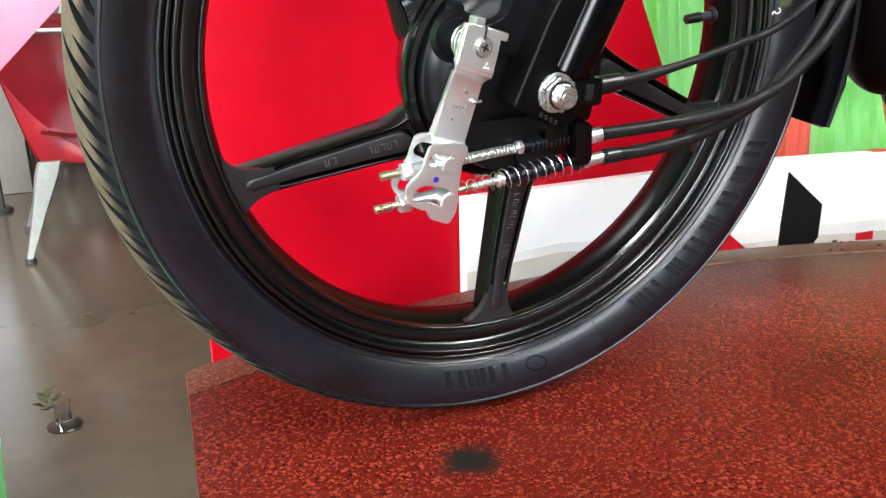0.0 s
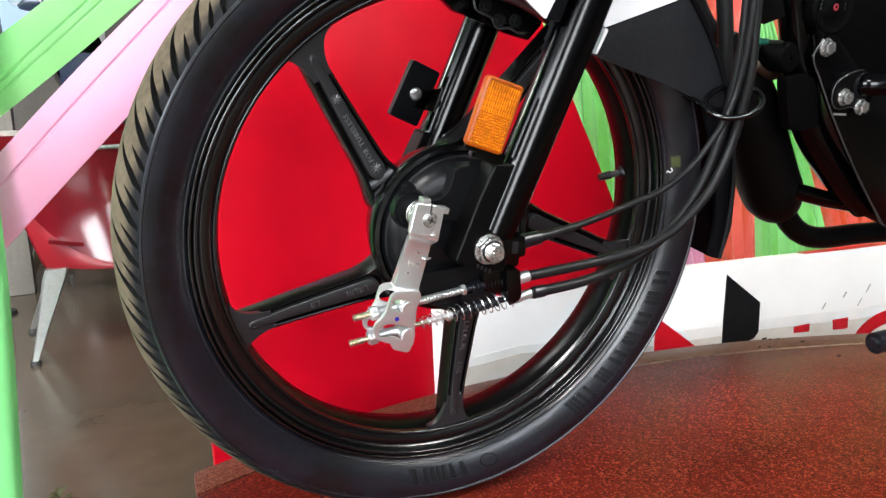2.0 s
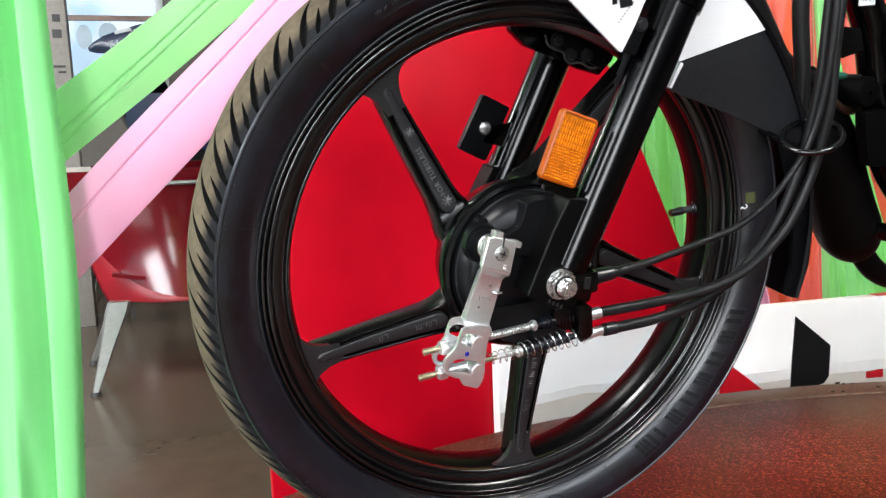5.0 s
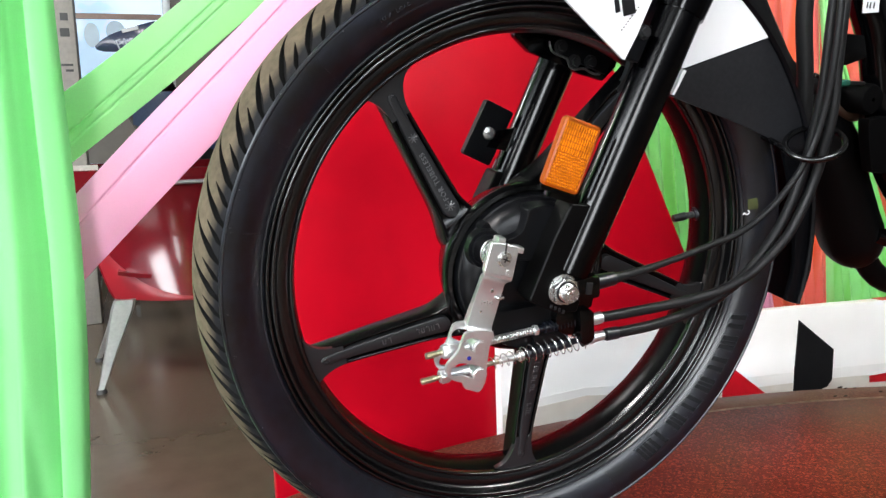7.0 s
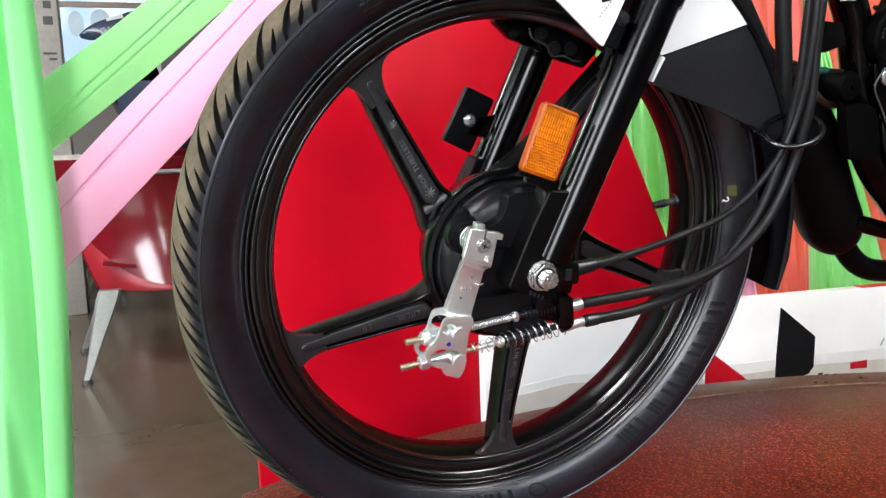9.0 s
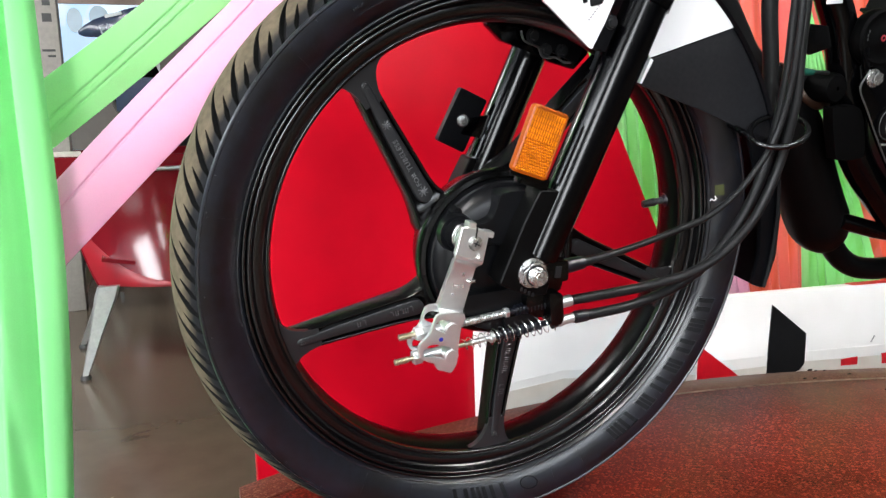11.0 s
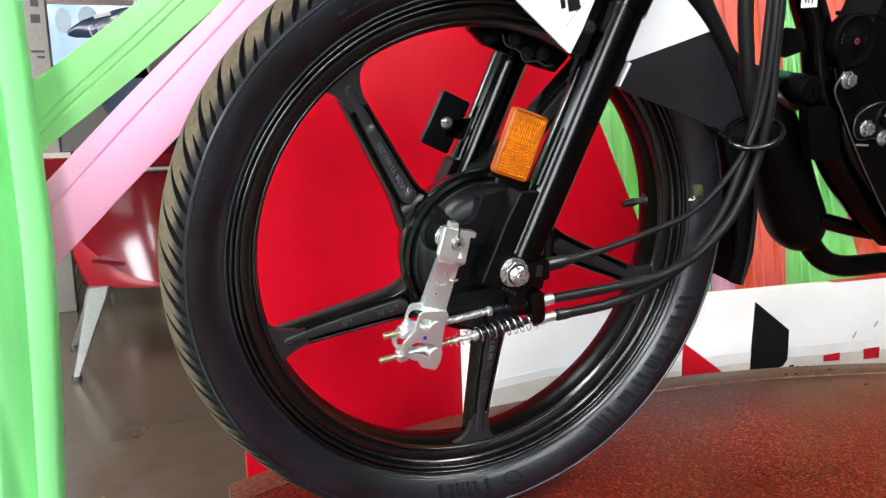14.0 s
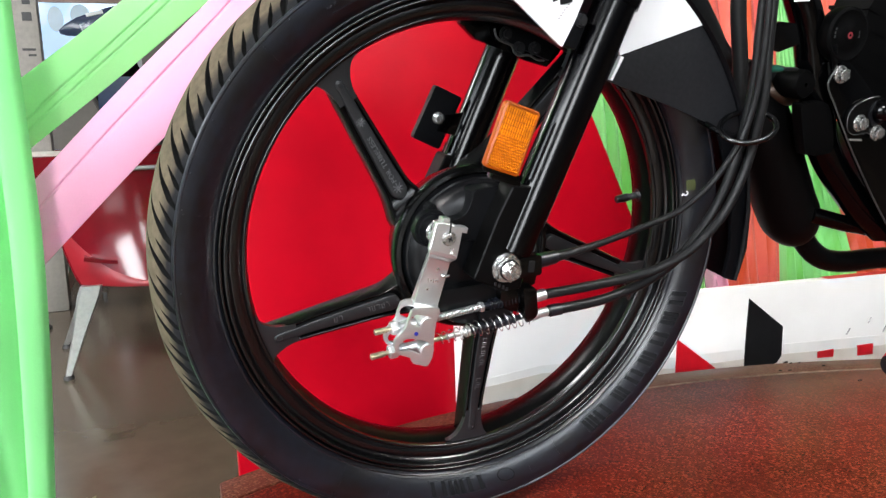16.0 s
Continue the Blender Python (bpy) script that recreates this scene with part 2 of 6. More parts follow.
def tube(pts, radius, seg=12, n=8, bm=None, flat=1.0):
    """A bar bent through the points; radius may be a function of 0..1."""
    path = smooth_path(pts, n) if n else [Vector(q) for q in pts]
    b = bmesh.new()
    u = None
    rings = []
    for i, p in enumerate(path):
        d = (path[min(i + 1, len(path) - 1)] - path[max(i - 1, 0)]).normalized()
        u = ring_frame(d)[0] if u is None else (u - d * u.dot(d)).normalized()
        v = d.cross(u)
        r = radius(i / (len(path) - 1)) if callable(radius) else radius
        rings.append([b.verts.new(p + r * (math.cos(2 * math.pi * k / seg) * u + flat * math.sin(2 * math.pi * k / seg) * v)) for k in range(seg)])
    for a, c in zip(rings, rings[1:]):
        for k in range(seg):
            b.faces.new((a[k], a[(k + 1) % seg], c[(k + 1) % seg], c[k]))
    b.faces.new(rings[0][::-1])
    b.faces.new(rings[-1])
    return merged(bm, b)


def lathe(profile, seg=96, centre=(0, 0, 0), a0=0.0, a1=360.0, closed=False, bm=None):
    """Turn (radius, y) points about the y axis through centre."""
    b = bmesh.new()
    full = abs(a1 - a0) >= 359.9
    n = seg if full else seg + 1
    rings = []
    for i in range(n):
        a = radians(a0 + (a1 - a0) * i / seg)
        rings.append([b.verts.new((centre[0] + r * math.cos(a), centre[1] + y, centre[2] + r * math.sin(a))) for r, y in profile])
    k = len(profile)
    for i in range(seg):
        p, q = rings[i], rings[(i + 1) % n]
        for j in range(k if closed else k - 1):
            b.faces.new((p[j], p[(j + 1) % k], q[(j + 1) % k], q[j]))
    if not full and closed:
        b.faces.new(rings[0])
        b.faces.new(rings[-1][::-1])
    return merged(bm, b)


def plate(outline, y0, y1, bevel=0.0, bm=None, segments=2):
    """A flat piece cut to an (x, z) outline, from y0 to y1."""
    b = bmesh.new()
    v = [b.verts.new((x, y0, z)) for x, z in outline]
    f = b.faces.new(v)
    g = bmesh.ops.extrude_face_region(b, geom=[f])
    bmesh.ops.translate(b, vec=(0, y1 - y0, 0), verts=[e for e in g["geom"] if isinstance(e, bmesh.types.BMVert)])
    bmesh.ops.recalc_face_normals(b, faces=b.faces)
    if bevel:
        bevelled(b, bevel, segments)
    return merged(bm, b)


def slab(outline, z0, z1, bevel=0.0, bm=None):
    """A flat piece cut to an (x, y) outline, from z0 to z1."""
    b = plate([(x, y) for x, y in outline], z0, z1, bevel)
    for q in b.verts:
        x, z, y = q.co
        q.co = (x, y, z)
    bmesh.ops.recalc_face_normals(b, faces=b.faces)
    return merged(bm, b)


def sheet(f, nu, nv, thick=0.0015, bm=None):
    """Cloth or shell: f(u, v) gives its points."""
    b = bmesh.new()
    g = [[b.verts.new(f(i / nu, j / nv)) for j in range(nv + 1)] for i in range(nu + 1)]
    for i in range(nu):
        for j in range(nv):
            b.faces.new((g[i][j], g[i + 1][j], g[i + 1][j + 1], g[i][j + 1]))
    if thick:
        bmesh.ops.recalc_face_normals(b, faces=b.faces)
        bmesh.ops.solidify(b, geom=b.faces[:], thickness=thick)
    return merged(bm, b)


def rounded(cx, cz, w, h, r, turn=0.0, n=5):
    """A rounded rectangle's (x, z) outline."""
    out = []
    c, s = math.cos(radians(turn)), math.sin(radians(turn))
    for sx, sz, a in ((1, 1, 0), (-1, 1, 90), (-1, -1, 180), (1, -1, 270)):
        for i in range(n + 1):
            t = radians(a + 90 * i / n)
            x, z = sx * (w / 2 - r) + r * math.cos(t), sz * (h / 2 - r) + r * math.sin(t)
            out.append((cx + c * x - s * z, cz + s * x + c * z))
    return out


def hexbolt(p, d, r, h, bm=None, washer=1.35, seg=6):
    """A bolt head with its washer, standing at p along d."""
    p, d = Vector(p), Vector(d).normalized()
    bm = cyl(p, p + d * h * 0.25, r * washer, seg=24, bevel=h * 0.06, bm=bm)
    return cyl(p + d * h * 0.25, p + d * h, r, r * 0.96, seg=seg, bevel=h * 0.12, bm=bm)


def coil(p0, p1, r, turns, wire, bm=None, r1=None):
    p0, p1 = Vector(p0), Vector(p1)
    u, v = ring_frame(p1 - p0)
    n = int(turns * 14)
    pts = []
    for i in range(n + 1):
        a = 2 * math.pi * turns * i / n
        rr = r + ((r if r1 is None else r1) - r) * i / n
        pts.append(p0.lerp(p1, i / n) + rr * (math.cos(a) * u + math.sin(a) * v))
    return tube(pts, wire, seg=6, n=0, bm=bm)


def lettering(text, size, m, depth=0.0006, bm=None):
    c = bpy.data.curves.new("lettering", "FONT")
    c.body, c.size, c.extrude, c.align_x, c.align_y, c.space_character = text, size, depth, "CENTER", "CENTER", 1.18
    ob = bpy.data.objects.new("lettering", c)
    scene.collection.objects.link(ob)
    me = bpy.data.meshes.new_from_object(ob.evaluated_get(bpy.context.evaluated_depsgraph_get()))
    bpy.data.objects.remove(ob)
    bpy.data.curves.remove(c)
    b = bmesh.new()
    b.from_mesh(me)
    bpy.data.meshes.remove(me)
    bmesh.ops.transform(b, matrix=m, verts=b.verts)
    return merged(bm, b)


# ---- the shop ----
X0, X1, Y0, Y1 = ROOM
TILE = material("grey_vitrified_floor", (0.088, 0.066, 0.046), 0.19, vary=0.14, grain=14, blotch=2.2, second=(0.066, 0.050, 0.035), spec=0.28)
PAINT = material("grey_wall_paint", (0.06, 0.06, 0.06), 0.6, vary=0.04, grain=30, bump=0.1, bump_scale=150)
DIMPAINT = material("brown_grey_wall_paint", (0.13, 0.115, 0.10), 0.6, vary=0.06, grain=30, bump=0.1, bump_scale=150)
CEILING = material("grey_ceiling_board", (0.12, 0.12, 0.12), 0.7, vary=0.03, grain=40)
LAMP = glowing("ceiling_light_diffuser", (1.0, 0.98, 0.95), 74.0)
ALU = material("grey_window_alloy", (0.5, 0.51, 0.52), 0.35, metal=0.6, vary=0.08)
SKYGLOW = glowing("daylight_backdrop", (0.78, 0.88, 1.0), 0.9)
STREET = glowing("bright_street_backdrop", (0.70, 0.84, 1.0), 0.75)
_n, _l = STREET.node_tree.nodes, STREET.node_tree.links
_v, _r, _t = _n.new("ShaderNodeTexNoise"), _n.new("ShaderNodeValToRGB"), _n.new("ShaderNodeTexCoord")
_v.inputs["Scale"].default_value, _v.inputs["Detail"].default_value = 3.5, 2
_r.color_ramp.elements[0].position, _r.color_ramp.elements[1].position = 0.42, 0.56
_r.color_ramp.elements[0].color, _r.color_ramp.elements[1].color = (0.22, 0.40, 0.55, 1), (0.80, 0.92, 1.0, 1)
_l.new(_t.outputs["Object"], _v.inputs["Vector"])
_l.new(_v.outputs["Fac"], _r.inputs[0])
_l.new(_r.outputs[0], _n["Principled BSDF"].inputs["Emission Color"])

structure("floor", box((0.3, 0.5, FLOOR - 0.05), (X1 - X0, Y1 - Y0, 0.1)), TILE, "polished grey vitrified tile showroom floor", "floor")
structure("ceiling", box(((X0 + X1) / 2, (Y0 + Y1) / 2, CEIL + 0.05), (X1 - X0, Y1 - Y0, 0.1)), CEILING, "plain grey showroom ceiling with light panels", "ceiling")


def wall_with_opening(name, along, at, lo, hi, o0, o1, z0, z1, label, thick=0.16, mat=None):
    """A wall along x or y, with one opening through it."""
    bm = bmesh.new()

    def piece(a0, a1, b0, b1):
        if a1 - a0 < 0.01 or b1 - b0 < 0.01:
            return
        c, s = ((a0 + a1) / 2, (b0 + b1) / 2), (a1 - a0, b1 - b0)
        if along == "x":
            box((c[0], at, c[1]), (s[0], thick, s[1]), bm=bm)
        else:
            box((at, c[0], c[1]), (thick, s[0], s[1]), bm=bm)
    piece(lo, o0, FLOOR, CEIL)
    piece(o1, hi, FLOOR, CEIL)
    piece(o0, o1, FLOOR, z0)
    piece(o0, o1, z1, CEIL)
    return structure(name, bm, mat or PAINT, label, "wall")


wall_with_opening("wall_front", "x", Y0 - 0.08, X0, -1.2, -2.8, -1.6, 0.0, 2.1, "grey painted wall with a tall shop window")
wall_with_opening("wall_entrance", "x", Y0 - 0.08, -1.2, X1, -1.0, 1.8, 1.75, 2.15, "grey painted wall with an added high opening for light")
wall_with_opening("wall_side", "y", X0 - 0.08, Y0, Y1, -2.4, 1.4, 0.15, 2.25, "grey painted wall with an added side opening for light")
wall_with_opening("wall_back", "x", Y1 + 0.08, X0, X1, -2.2, 0.0, 0.65, 2.05, "brown grey painted wall with a bright window", mat=DIMPAINT)
structure("wall_far", box((X1 + 0.08, (Y0 + Y1) / 2, (FLOOR + CEIL) / 2), (0.16, Y1 - Y0, CEIL - FLOOR)), PAINT, "plain grey painted showroom wall", "wall")
for nm, c, s in (("backdrop_front", (-1.0, Y0 - 1.2, 1.0), (9, 0.02, 5)), ("backdrop_side", (X0 - 1.2, -1.5, 1.0), (0.02, 8, 5)), ("backdrop_back", (-1.1, Y1 + 1.2, 1.3), (7, 0.02, 4))):
    structure(nm, box(c, s), STREET if nm.endswith("back") else SKYGLOW, "pale daylight outside the shop window", "backdrop")

# window frame in the back wall
win = thing("window_1", "grey aluminium framed window with bright daylight", "window")
tagged(win, kind="structure")
for cx, cz, sx, sz in ((-1.1, 0.675, 2.2, 0.05), (-1.1, 2.025, 2.2, 0.05), (-2.175, 1.35, 0.05, 1.3), (-0.025, 1.35, 0.05, 1.3), (-1.45, 1.35, 0.05, 1.3), (-0.72, 1.35, 0.05, 1.3)):
    part("window_frame", box((cx, Y1 + 0.03, cz), (sx, 0.06, sz), 0.004), ALU, win)

part("transom", box((-1.1, Y1 + 0.05, 1.275), (2.08, 0.03, 0.035), 0.004), material("brown_transom_paint", (0.32, 0.22, 0.18), 0.5), win, "brown painted transom bar")
# blurred blue things outside, drawn as flat ovals against the pane
OVALBLUE = material("blue_grey_oval", (0.55, 0.68, 0.76), 0.6, vary=0.1, grain=10)
for ox, oz, sx, sz in ((-0.500, 1.15, 0.048, 0.080), (-0.352, 1.175, 0.060, 0.070)):
    part("outside_shape", plate([(ox + sx * math.cos(radians(t)), oz + sz * math.sin(radians(t))) for t in range(0, 360, 15)], Y1 + 0.020, Y1 + 0.022), OVALBLUE, win, "blue grey oval, flat stand-in for things outside")

for i, (cx, cy) in enumerate(((-1.3, -1.6), (1.5, -1.6), (-1.3, 1.3), (-2.6, 3.4))):
    lamp = thing("ceiling_light", "square white recessed ceiling light panel", "ceiling light", pose(cx, cy, CEIL), "ceiling lights")
    part("frame", box((0, 0, -0.008), (0.64, 0.64, 0.016), 0.003), ALU, lamp)
    part("diffuser", box((0, 0, -0.02), (0.58, 0.58, 0.008), 0.002), LAMP, lamp)

# ---- the round-backed plinth ----
STONE = terrazzo("red_terrazzo", (0.080, 0.0056, 0.0031), (0.23, 0.040, 0.021), (0.018, 0.0026, 0.0020), [((-0.052, -0.035, 0.0), 0.045, 0.026, 1.0, (0.012, 0.01, 0.009)), ((0.62, 0.175, 0.0), 0.20, 0.07, 0.6, (0.115, 0.058, 0.030)), ((0.74, 0.17, 0.0), 0.16, 0.06, 0.55, (0.12, 0.060, 0.035))])
RIMSTONE = terrazzo("brown_red_terrazzo", (0.105, 0.026, 0.017), (0.19, 0.08, 0.05), (0.05, 0.014, 0.010), [((0.55, 0.28, 0.0), 0.36, 0.12, 0.75, (0.21, 0.13, 0.09)), ((0.86, 0.20, 0.0), 0.25, 0.08, 0.75, (0.23, 0.15, 0.10))])
GROUT = material("pale_cement_joint", (0.32, 0.21, 0.15), 0.8, vary=0.35)
CX, CY, CR = 0.27, -1.025, 1.36


def arc(r, x_from, x_to, n=120):
    out = []
    for i in range(n + 1):
        x = x_from + (x_to - x_from) * i / n
        out.append((x, CY + math.sqrt(max(r * r - (x - CX) ** 2, 0))))
    return out


def left_x(y):
    return -0.2535 + 0.087 * (y - 0.008)


edge = arc(CR, -0.233, 1.37)
inner = arc(CR - 0.055, left_x(0.18) + 0.001, 1.33)
body = inner + [(1.28, -0.36), (1.15, -0.42), (0.9, -0.46), (0.3, -0.47), (left_x(-0.44), -0.44)]
structure("platform", slab(body, FLOOR, 0.0, 0.003), STONE, "red terrazzo display platform with a black drip stain", "platform")
strip = edge + arc(CR - 0.051, left_x(0.18) + 0.001, 1.34)[::-1]
structure("platform_rim", slab(strip, FLOOR, 0.0, 0.004), RIMSTONE, "worn brown red terrazzo edging strip of the platform", "platform edge")
structure("platform_joint", slab(arc(CR - 0.0515, 0.02, 1.325) + arc(CR - 0.0550, 0.02, 1.325)[::-1], FLOOR, 0.0007), GROUT, "pale cement joint along the platform edge", "joint")

# ---- boards behind the plinth ----
REDBOARD = material("glossy_red_board", (0.445, 0.0022, 0.0115), 0.30, vary=0.12, grain=8, blotch=5.0, spec=0.12)
WHITEBOARD = material("white_flex_board", (0.90, 0.89, 0.87), 0.34, vary=0.04, grain=9, blotch=4, second=(0.84, 0.825, 0.80))
SHADEDFOOT = material("shaded_dusty_board_foot", (0.70, 0.66, 0.59), 0.5, vary=0.12, grain=12, second=(0.58, 0.53, 0.46))
BLACKPRINT = material("black_print", (0.006, 0.006, 0.007), 0.5, vary=0.1, spec=0.2)
REDPRINT = material("red_print", (0.58, 0.006, 0.016), 0.35, vary=0.06)
board = thing("red_board", "glossy red display board with a slanted edge", "display board", pose(0, 0.475, FLOOR))
part("panel", plate([(-0.178, 0), (0.66, 0), (0.64, 0.34), (0.535, 0.565), (0.435, 0.785), (0.335, 1.0), (0.06, 1.0), (-0.10, 0.84), (-0.178, 0.60)], 0.0, 0.02, 0.003), REDBOARD, board)

sign = thing("white_board", "white printed board with black and red shapes", "sign board", pose(0, 0.45, FLOOR))
H = -FLOOR
part("panel", plate([(0.177, 0), (1.75, 0), (1.75, H + 0.058), (1.13, H + 0.073), (0.68, H + 0.09), (0.177, H + 0.086)], 0.0, 0.022, 0.002), WHITEBOARD, sign)
# tan strip and paler veil: shade and dust near the foot, put in colour
part("shaded_dusty_foot", plate([(0.178, H - 0.022), (0.33, H - 0.012), (0.60, H - 0.046), (0.87, H - 0.058), (1.13, H - 0.078), (1.75, H - 0.10), (1.75, 0.01), (0.178, 0.01)], -0.0018, -0.0003), SHADEDFOOT, sign, "tan lower part of the board, shade and dust in colour")
part("shade_dust_veil", plate([(0.178, H - 0.008), (0.33, H + 0.002), (0.60, H - 0.026), (0.87, H - 0.038), (1.13, H - 0.056), (1.75, H - 0.08), (1.75, 0.02), (0.178, 0.02)], -0.0010, -0.0002), material("faint_shade_dust_film", (0.86, 0.845, 0.815), 0.5, vary=0.06, grain=14), sign, "faint fade on the board, shade and dust in colour")
part("edge_trim", plate([(0.98, H + 0.0792), (1.13, H + 0.0735), (1.75, H + 0.0585), (1.75, H + 0.0597), (1.13, H + 0.0747), (0.98, H + 0.0802)], -0.001, 0.02), REDPRINT, sign, "thin red edging")
part("printed_shape", plate([(0.777, H + 0.0635), (0.862, H - 0.0016), (0.860, H - 0.0604), (0.8488, H - 0.072), (0.765, H - 0.09)], -0.0025, -0.0002), BLACKPRINT, sign, "black printed four-sided shape")
part("printed_shape", plate([(0.6104, H + 0.0072), (0.720, H - 0.077), (0.80, H - 0.15), (0.598, H - 0.15)], -0.0025, -0.0002), REDPRINT, sign, "red printed triangle")
part("printed_shape", plate([(0.9547, H - 0.0661), (0.9985, H - 0.0666), (0.9985, H - 0.0825), (0.9553, H - 0.0790)], -0.0025, -0.0002), REDPRINT, sign, "red printed bar")
part("printed_shape", plate([(1.0648, H - 0.0689), (1.1098, H - 0.0704), (1.1096, H - 0.0935), (1.0661, H - 0.0905)], -0.0025, -0.0002), REDPRINT, sign, "red printed bar")
ringpts = [(1.25 + 0.120 * math.cos(radians(a)), H - 0.125 + 0.053 * math.sin(radians(a))) for a in range(0, 181, 12)] + [(1.25 + 0.075 * math.cos(radians(a)), H - 0.125 + 0.024 * math.sin(radians(a))) for a in range(180, -1, -12)]
part("printed_shape", plate(ringpts, -0.0025, -0.0002), REDPRINT, sign, "red printed arch")

SCUFF = material("grey_scuff", (0.42, 0.42, 0.41), 0.6, vary=0.3, grain=200)
for x, z, h in ((1.0393, -0.036, 0.016), (1.0985, -0.0205, 0.014), (1.1441, -0.0424, 0.020), (1.168, -0.0162, 0.020)):
    part("scuff", box((x, -0.0006, H + z), (0.0024, 0.001, h), 0.0, Euler((0, radians(38), 0)).to_matrix()), SCUFF, sign, "grey scuff mark")
crumbs = bmesh.new()
for x, y, s_, a in ((0.6881, 0.2692, 1.5, 20), (0.6622, 0.2344, 1.1, 60), (0.647, 0.2405, 0.9, 0), (0.7258, 0.2263, 0.9, 80), (0.7143, 0.1467, 1.3, 40), (0.692, 0.262, 0.8, 100), (0.705, 0.257, 0.7, 10)):
    slab([(x + 0.0034 * s_ * math.cos(radians(a + t)) * (1 + 0.5 * math.sin(3 * t)), y + 0.0014 * s_ * math.sin(radians(a + t))) for t in range(0, 360, 40)], -0.0002, 0.0014, 0.0, bm=crumbs)
litter = structure("dirt_crumbs", crumbs, material("dark_dry_dirt", (0.03, 0.018, 0.012), 0.9, vary=0.3), "dark crumbs of dirt on the platform edge", "dirt")
tagged(litter, kind="stuff")

# ---- cloth ----


def cloth(name, color, rough=0.75, second=None, streak=None):
    m = material(name, color, rough, vary=0.07, grain=900, bump=0.12, bump_scale=1400, blotch=5, second=second)
    b = m.node_tree.nodes["Principled BSDF"]
    b.inputs["Sheen Weight"].default_value = 0.15
    n, l = m.node_tree.nodes, m.node_tree.links
    tr, mx = n.new("ShaderNodeBsdfTranslucent"), n.new("ShaderNodeMixShader")
    tr.inputs["Color"].default_value = (*color, 1)
    mx.inputs[0].default_value = 0.35
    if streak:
        # narrow lengthwise bands of another tint run down the cloth
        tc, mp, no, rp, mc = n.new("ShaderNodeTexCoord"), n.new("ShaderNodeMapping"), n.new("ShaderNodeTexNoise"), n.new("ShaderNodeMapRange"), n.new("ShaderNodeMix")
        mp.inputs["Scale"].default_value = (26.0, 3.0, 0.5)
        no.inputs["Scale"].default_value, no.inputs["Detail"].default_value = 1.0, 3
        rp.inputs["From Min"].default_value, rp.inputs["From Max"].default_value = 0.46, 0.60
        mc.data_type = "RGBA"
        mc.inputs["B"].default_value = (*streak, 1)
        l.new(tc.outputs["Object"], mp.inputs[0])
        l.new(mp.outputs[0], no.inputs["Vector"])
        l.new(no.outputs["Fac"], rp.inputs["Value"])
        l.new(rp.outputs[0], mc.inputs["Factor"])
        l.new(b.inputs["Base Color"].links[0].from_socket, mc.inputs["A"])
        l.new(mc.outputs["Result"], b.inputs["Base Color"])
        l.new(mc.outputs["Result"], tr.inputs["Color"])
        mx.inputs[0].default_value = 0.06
    l.new(b.outputs[0], mx.inputs[1])
    l.new(tr.outputs[0], mx.inputs[2])
    l.new(mx.outputs[0], n["Material Output"].inputs["Surface"])
    return m


GREEN = cloth("light_green_satin", (0.28, 0.79, 0.30))
PINK = cloth("pink_satin", (0.97, 0.53, 0.72))
PALEGREEN = cloth("pale_green_satin", (0.42, 0.87, 0.38))
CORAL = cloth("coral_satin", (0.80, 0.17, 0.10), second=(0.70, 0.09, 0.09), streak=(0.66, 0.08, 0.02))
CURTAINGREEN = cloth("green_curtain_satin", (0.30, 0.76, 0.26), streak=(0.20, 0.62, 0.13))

drape = thing("green_drape", "light green satin drape hanging in soft folds", "drape", pose(0, 0.462, FLOOR))


def drape_right(z):
    """The hanging edge, which leans a little as it falls."""
    return -0.4105 - 0.016 * max(0.0, (0.30 - z) / 0.37) ** 1.3 + 0.003 * math.sin(7 * z)


def drape_at(u, v):
    """Plan of the folds from the free edge inwards, as (distance in, depth): one lap folds behind itself, then soft swells."""
    z = v * 1.75
    w = z + FLOOR
    lap = 0.026 + 0.008 * math.sin(3.4 * w + 0.6)
    soft = 0.5 + 0.5 * math.sin(4.0 * w + 2.0)
    plan = [(0.0, 0.004), (0.006, -0.004), (0.4 * lap, -0.007), (0.8 * lap, -0.008), (lap, -0.006), (lap + 0.0005, -0.001), (lap - 0.006, 0.008), (lap - 0.002, 0.014), (lap + 0.008, 0.013 - 0.004 * soft), (lap + 0.022, 0.002), (lap + 0.034 + 0.01 * soft, -0.008), (lap + 0.050, -0.004), (lap + 0.066, 0.007), (lap + 0.085, 0.002), (lap + 0.11, -0.008), (lap + 0.15, 0.006), (lap + 0.20, -0.006), (lap + 0.26, 0.004), (lap + 0.33, 0.0)]
    t = u * (len(plan) - 1)
    i = min(int(t), len(plan) - 2)
    f = t - i
    p = [plan[max(0, min(len(plan) - 1, i + k))] for k in (-1, 0, 1, 2)]
    e, y = (0.5 * (2 * b + (c - a) * f + (2 * a - 5 * b + 4 * c - d_) * f * f + (3 * b - a - 3 * c + d_) * f ** 3) for a, b, c, d_ in zip(*p))
    # slanting pull folds low down
    y += 0.004 * math.exp(-((e - 0.070 - 0.16 * (w - 0.05)) / 0.010) ** 2) * (1 if w < 0.45 else 0.4)
    return Vector((drape_right(w) - e, y, z))


part("cloth", sheet(drape_at, 240, 60), GREEN, drape, angle=180)


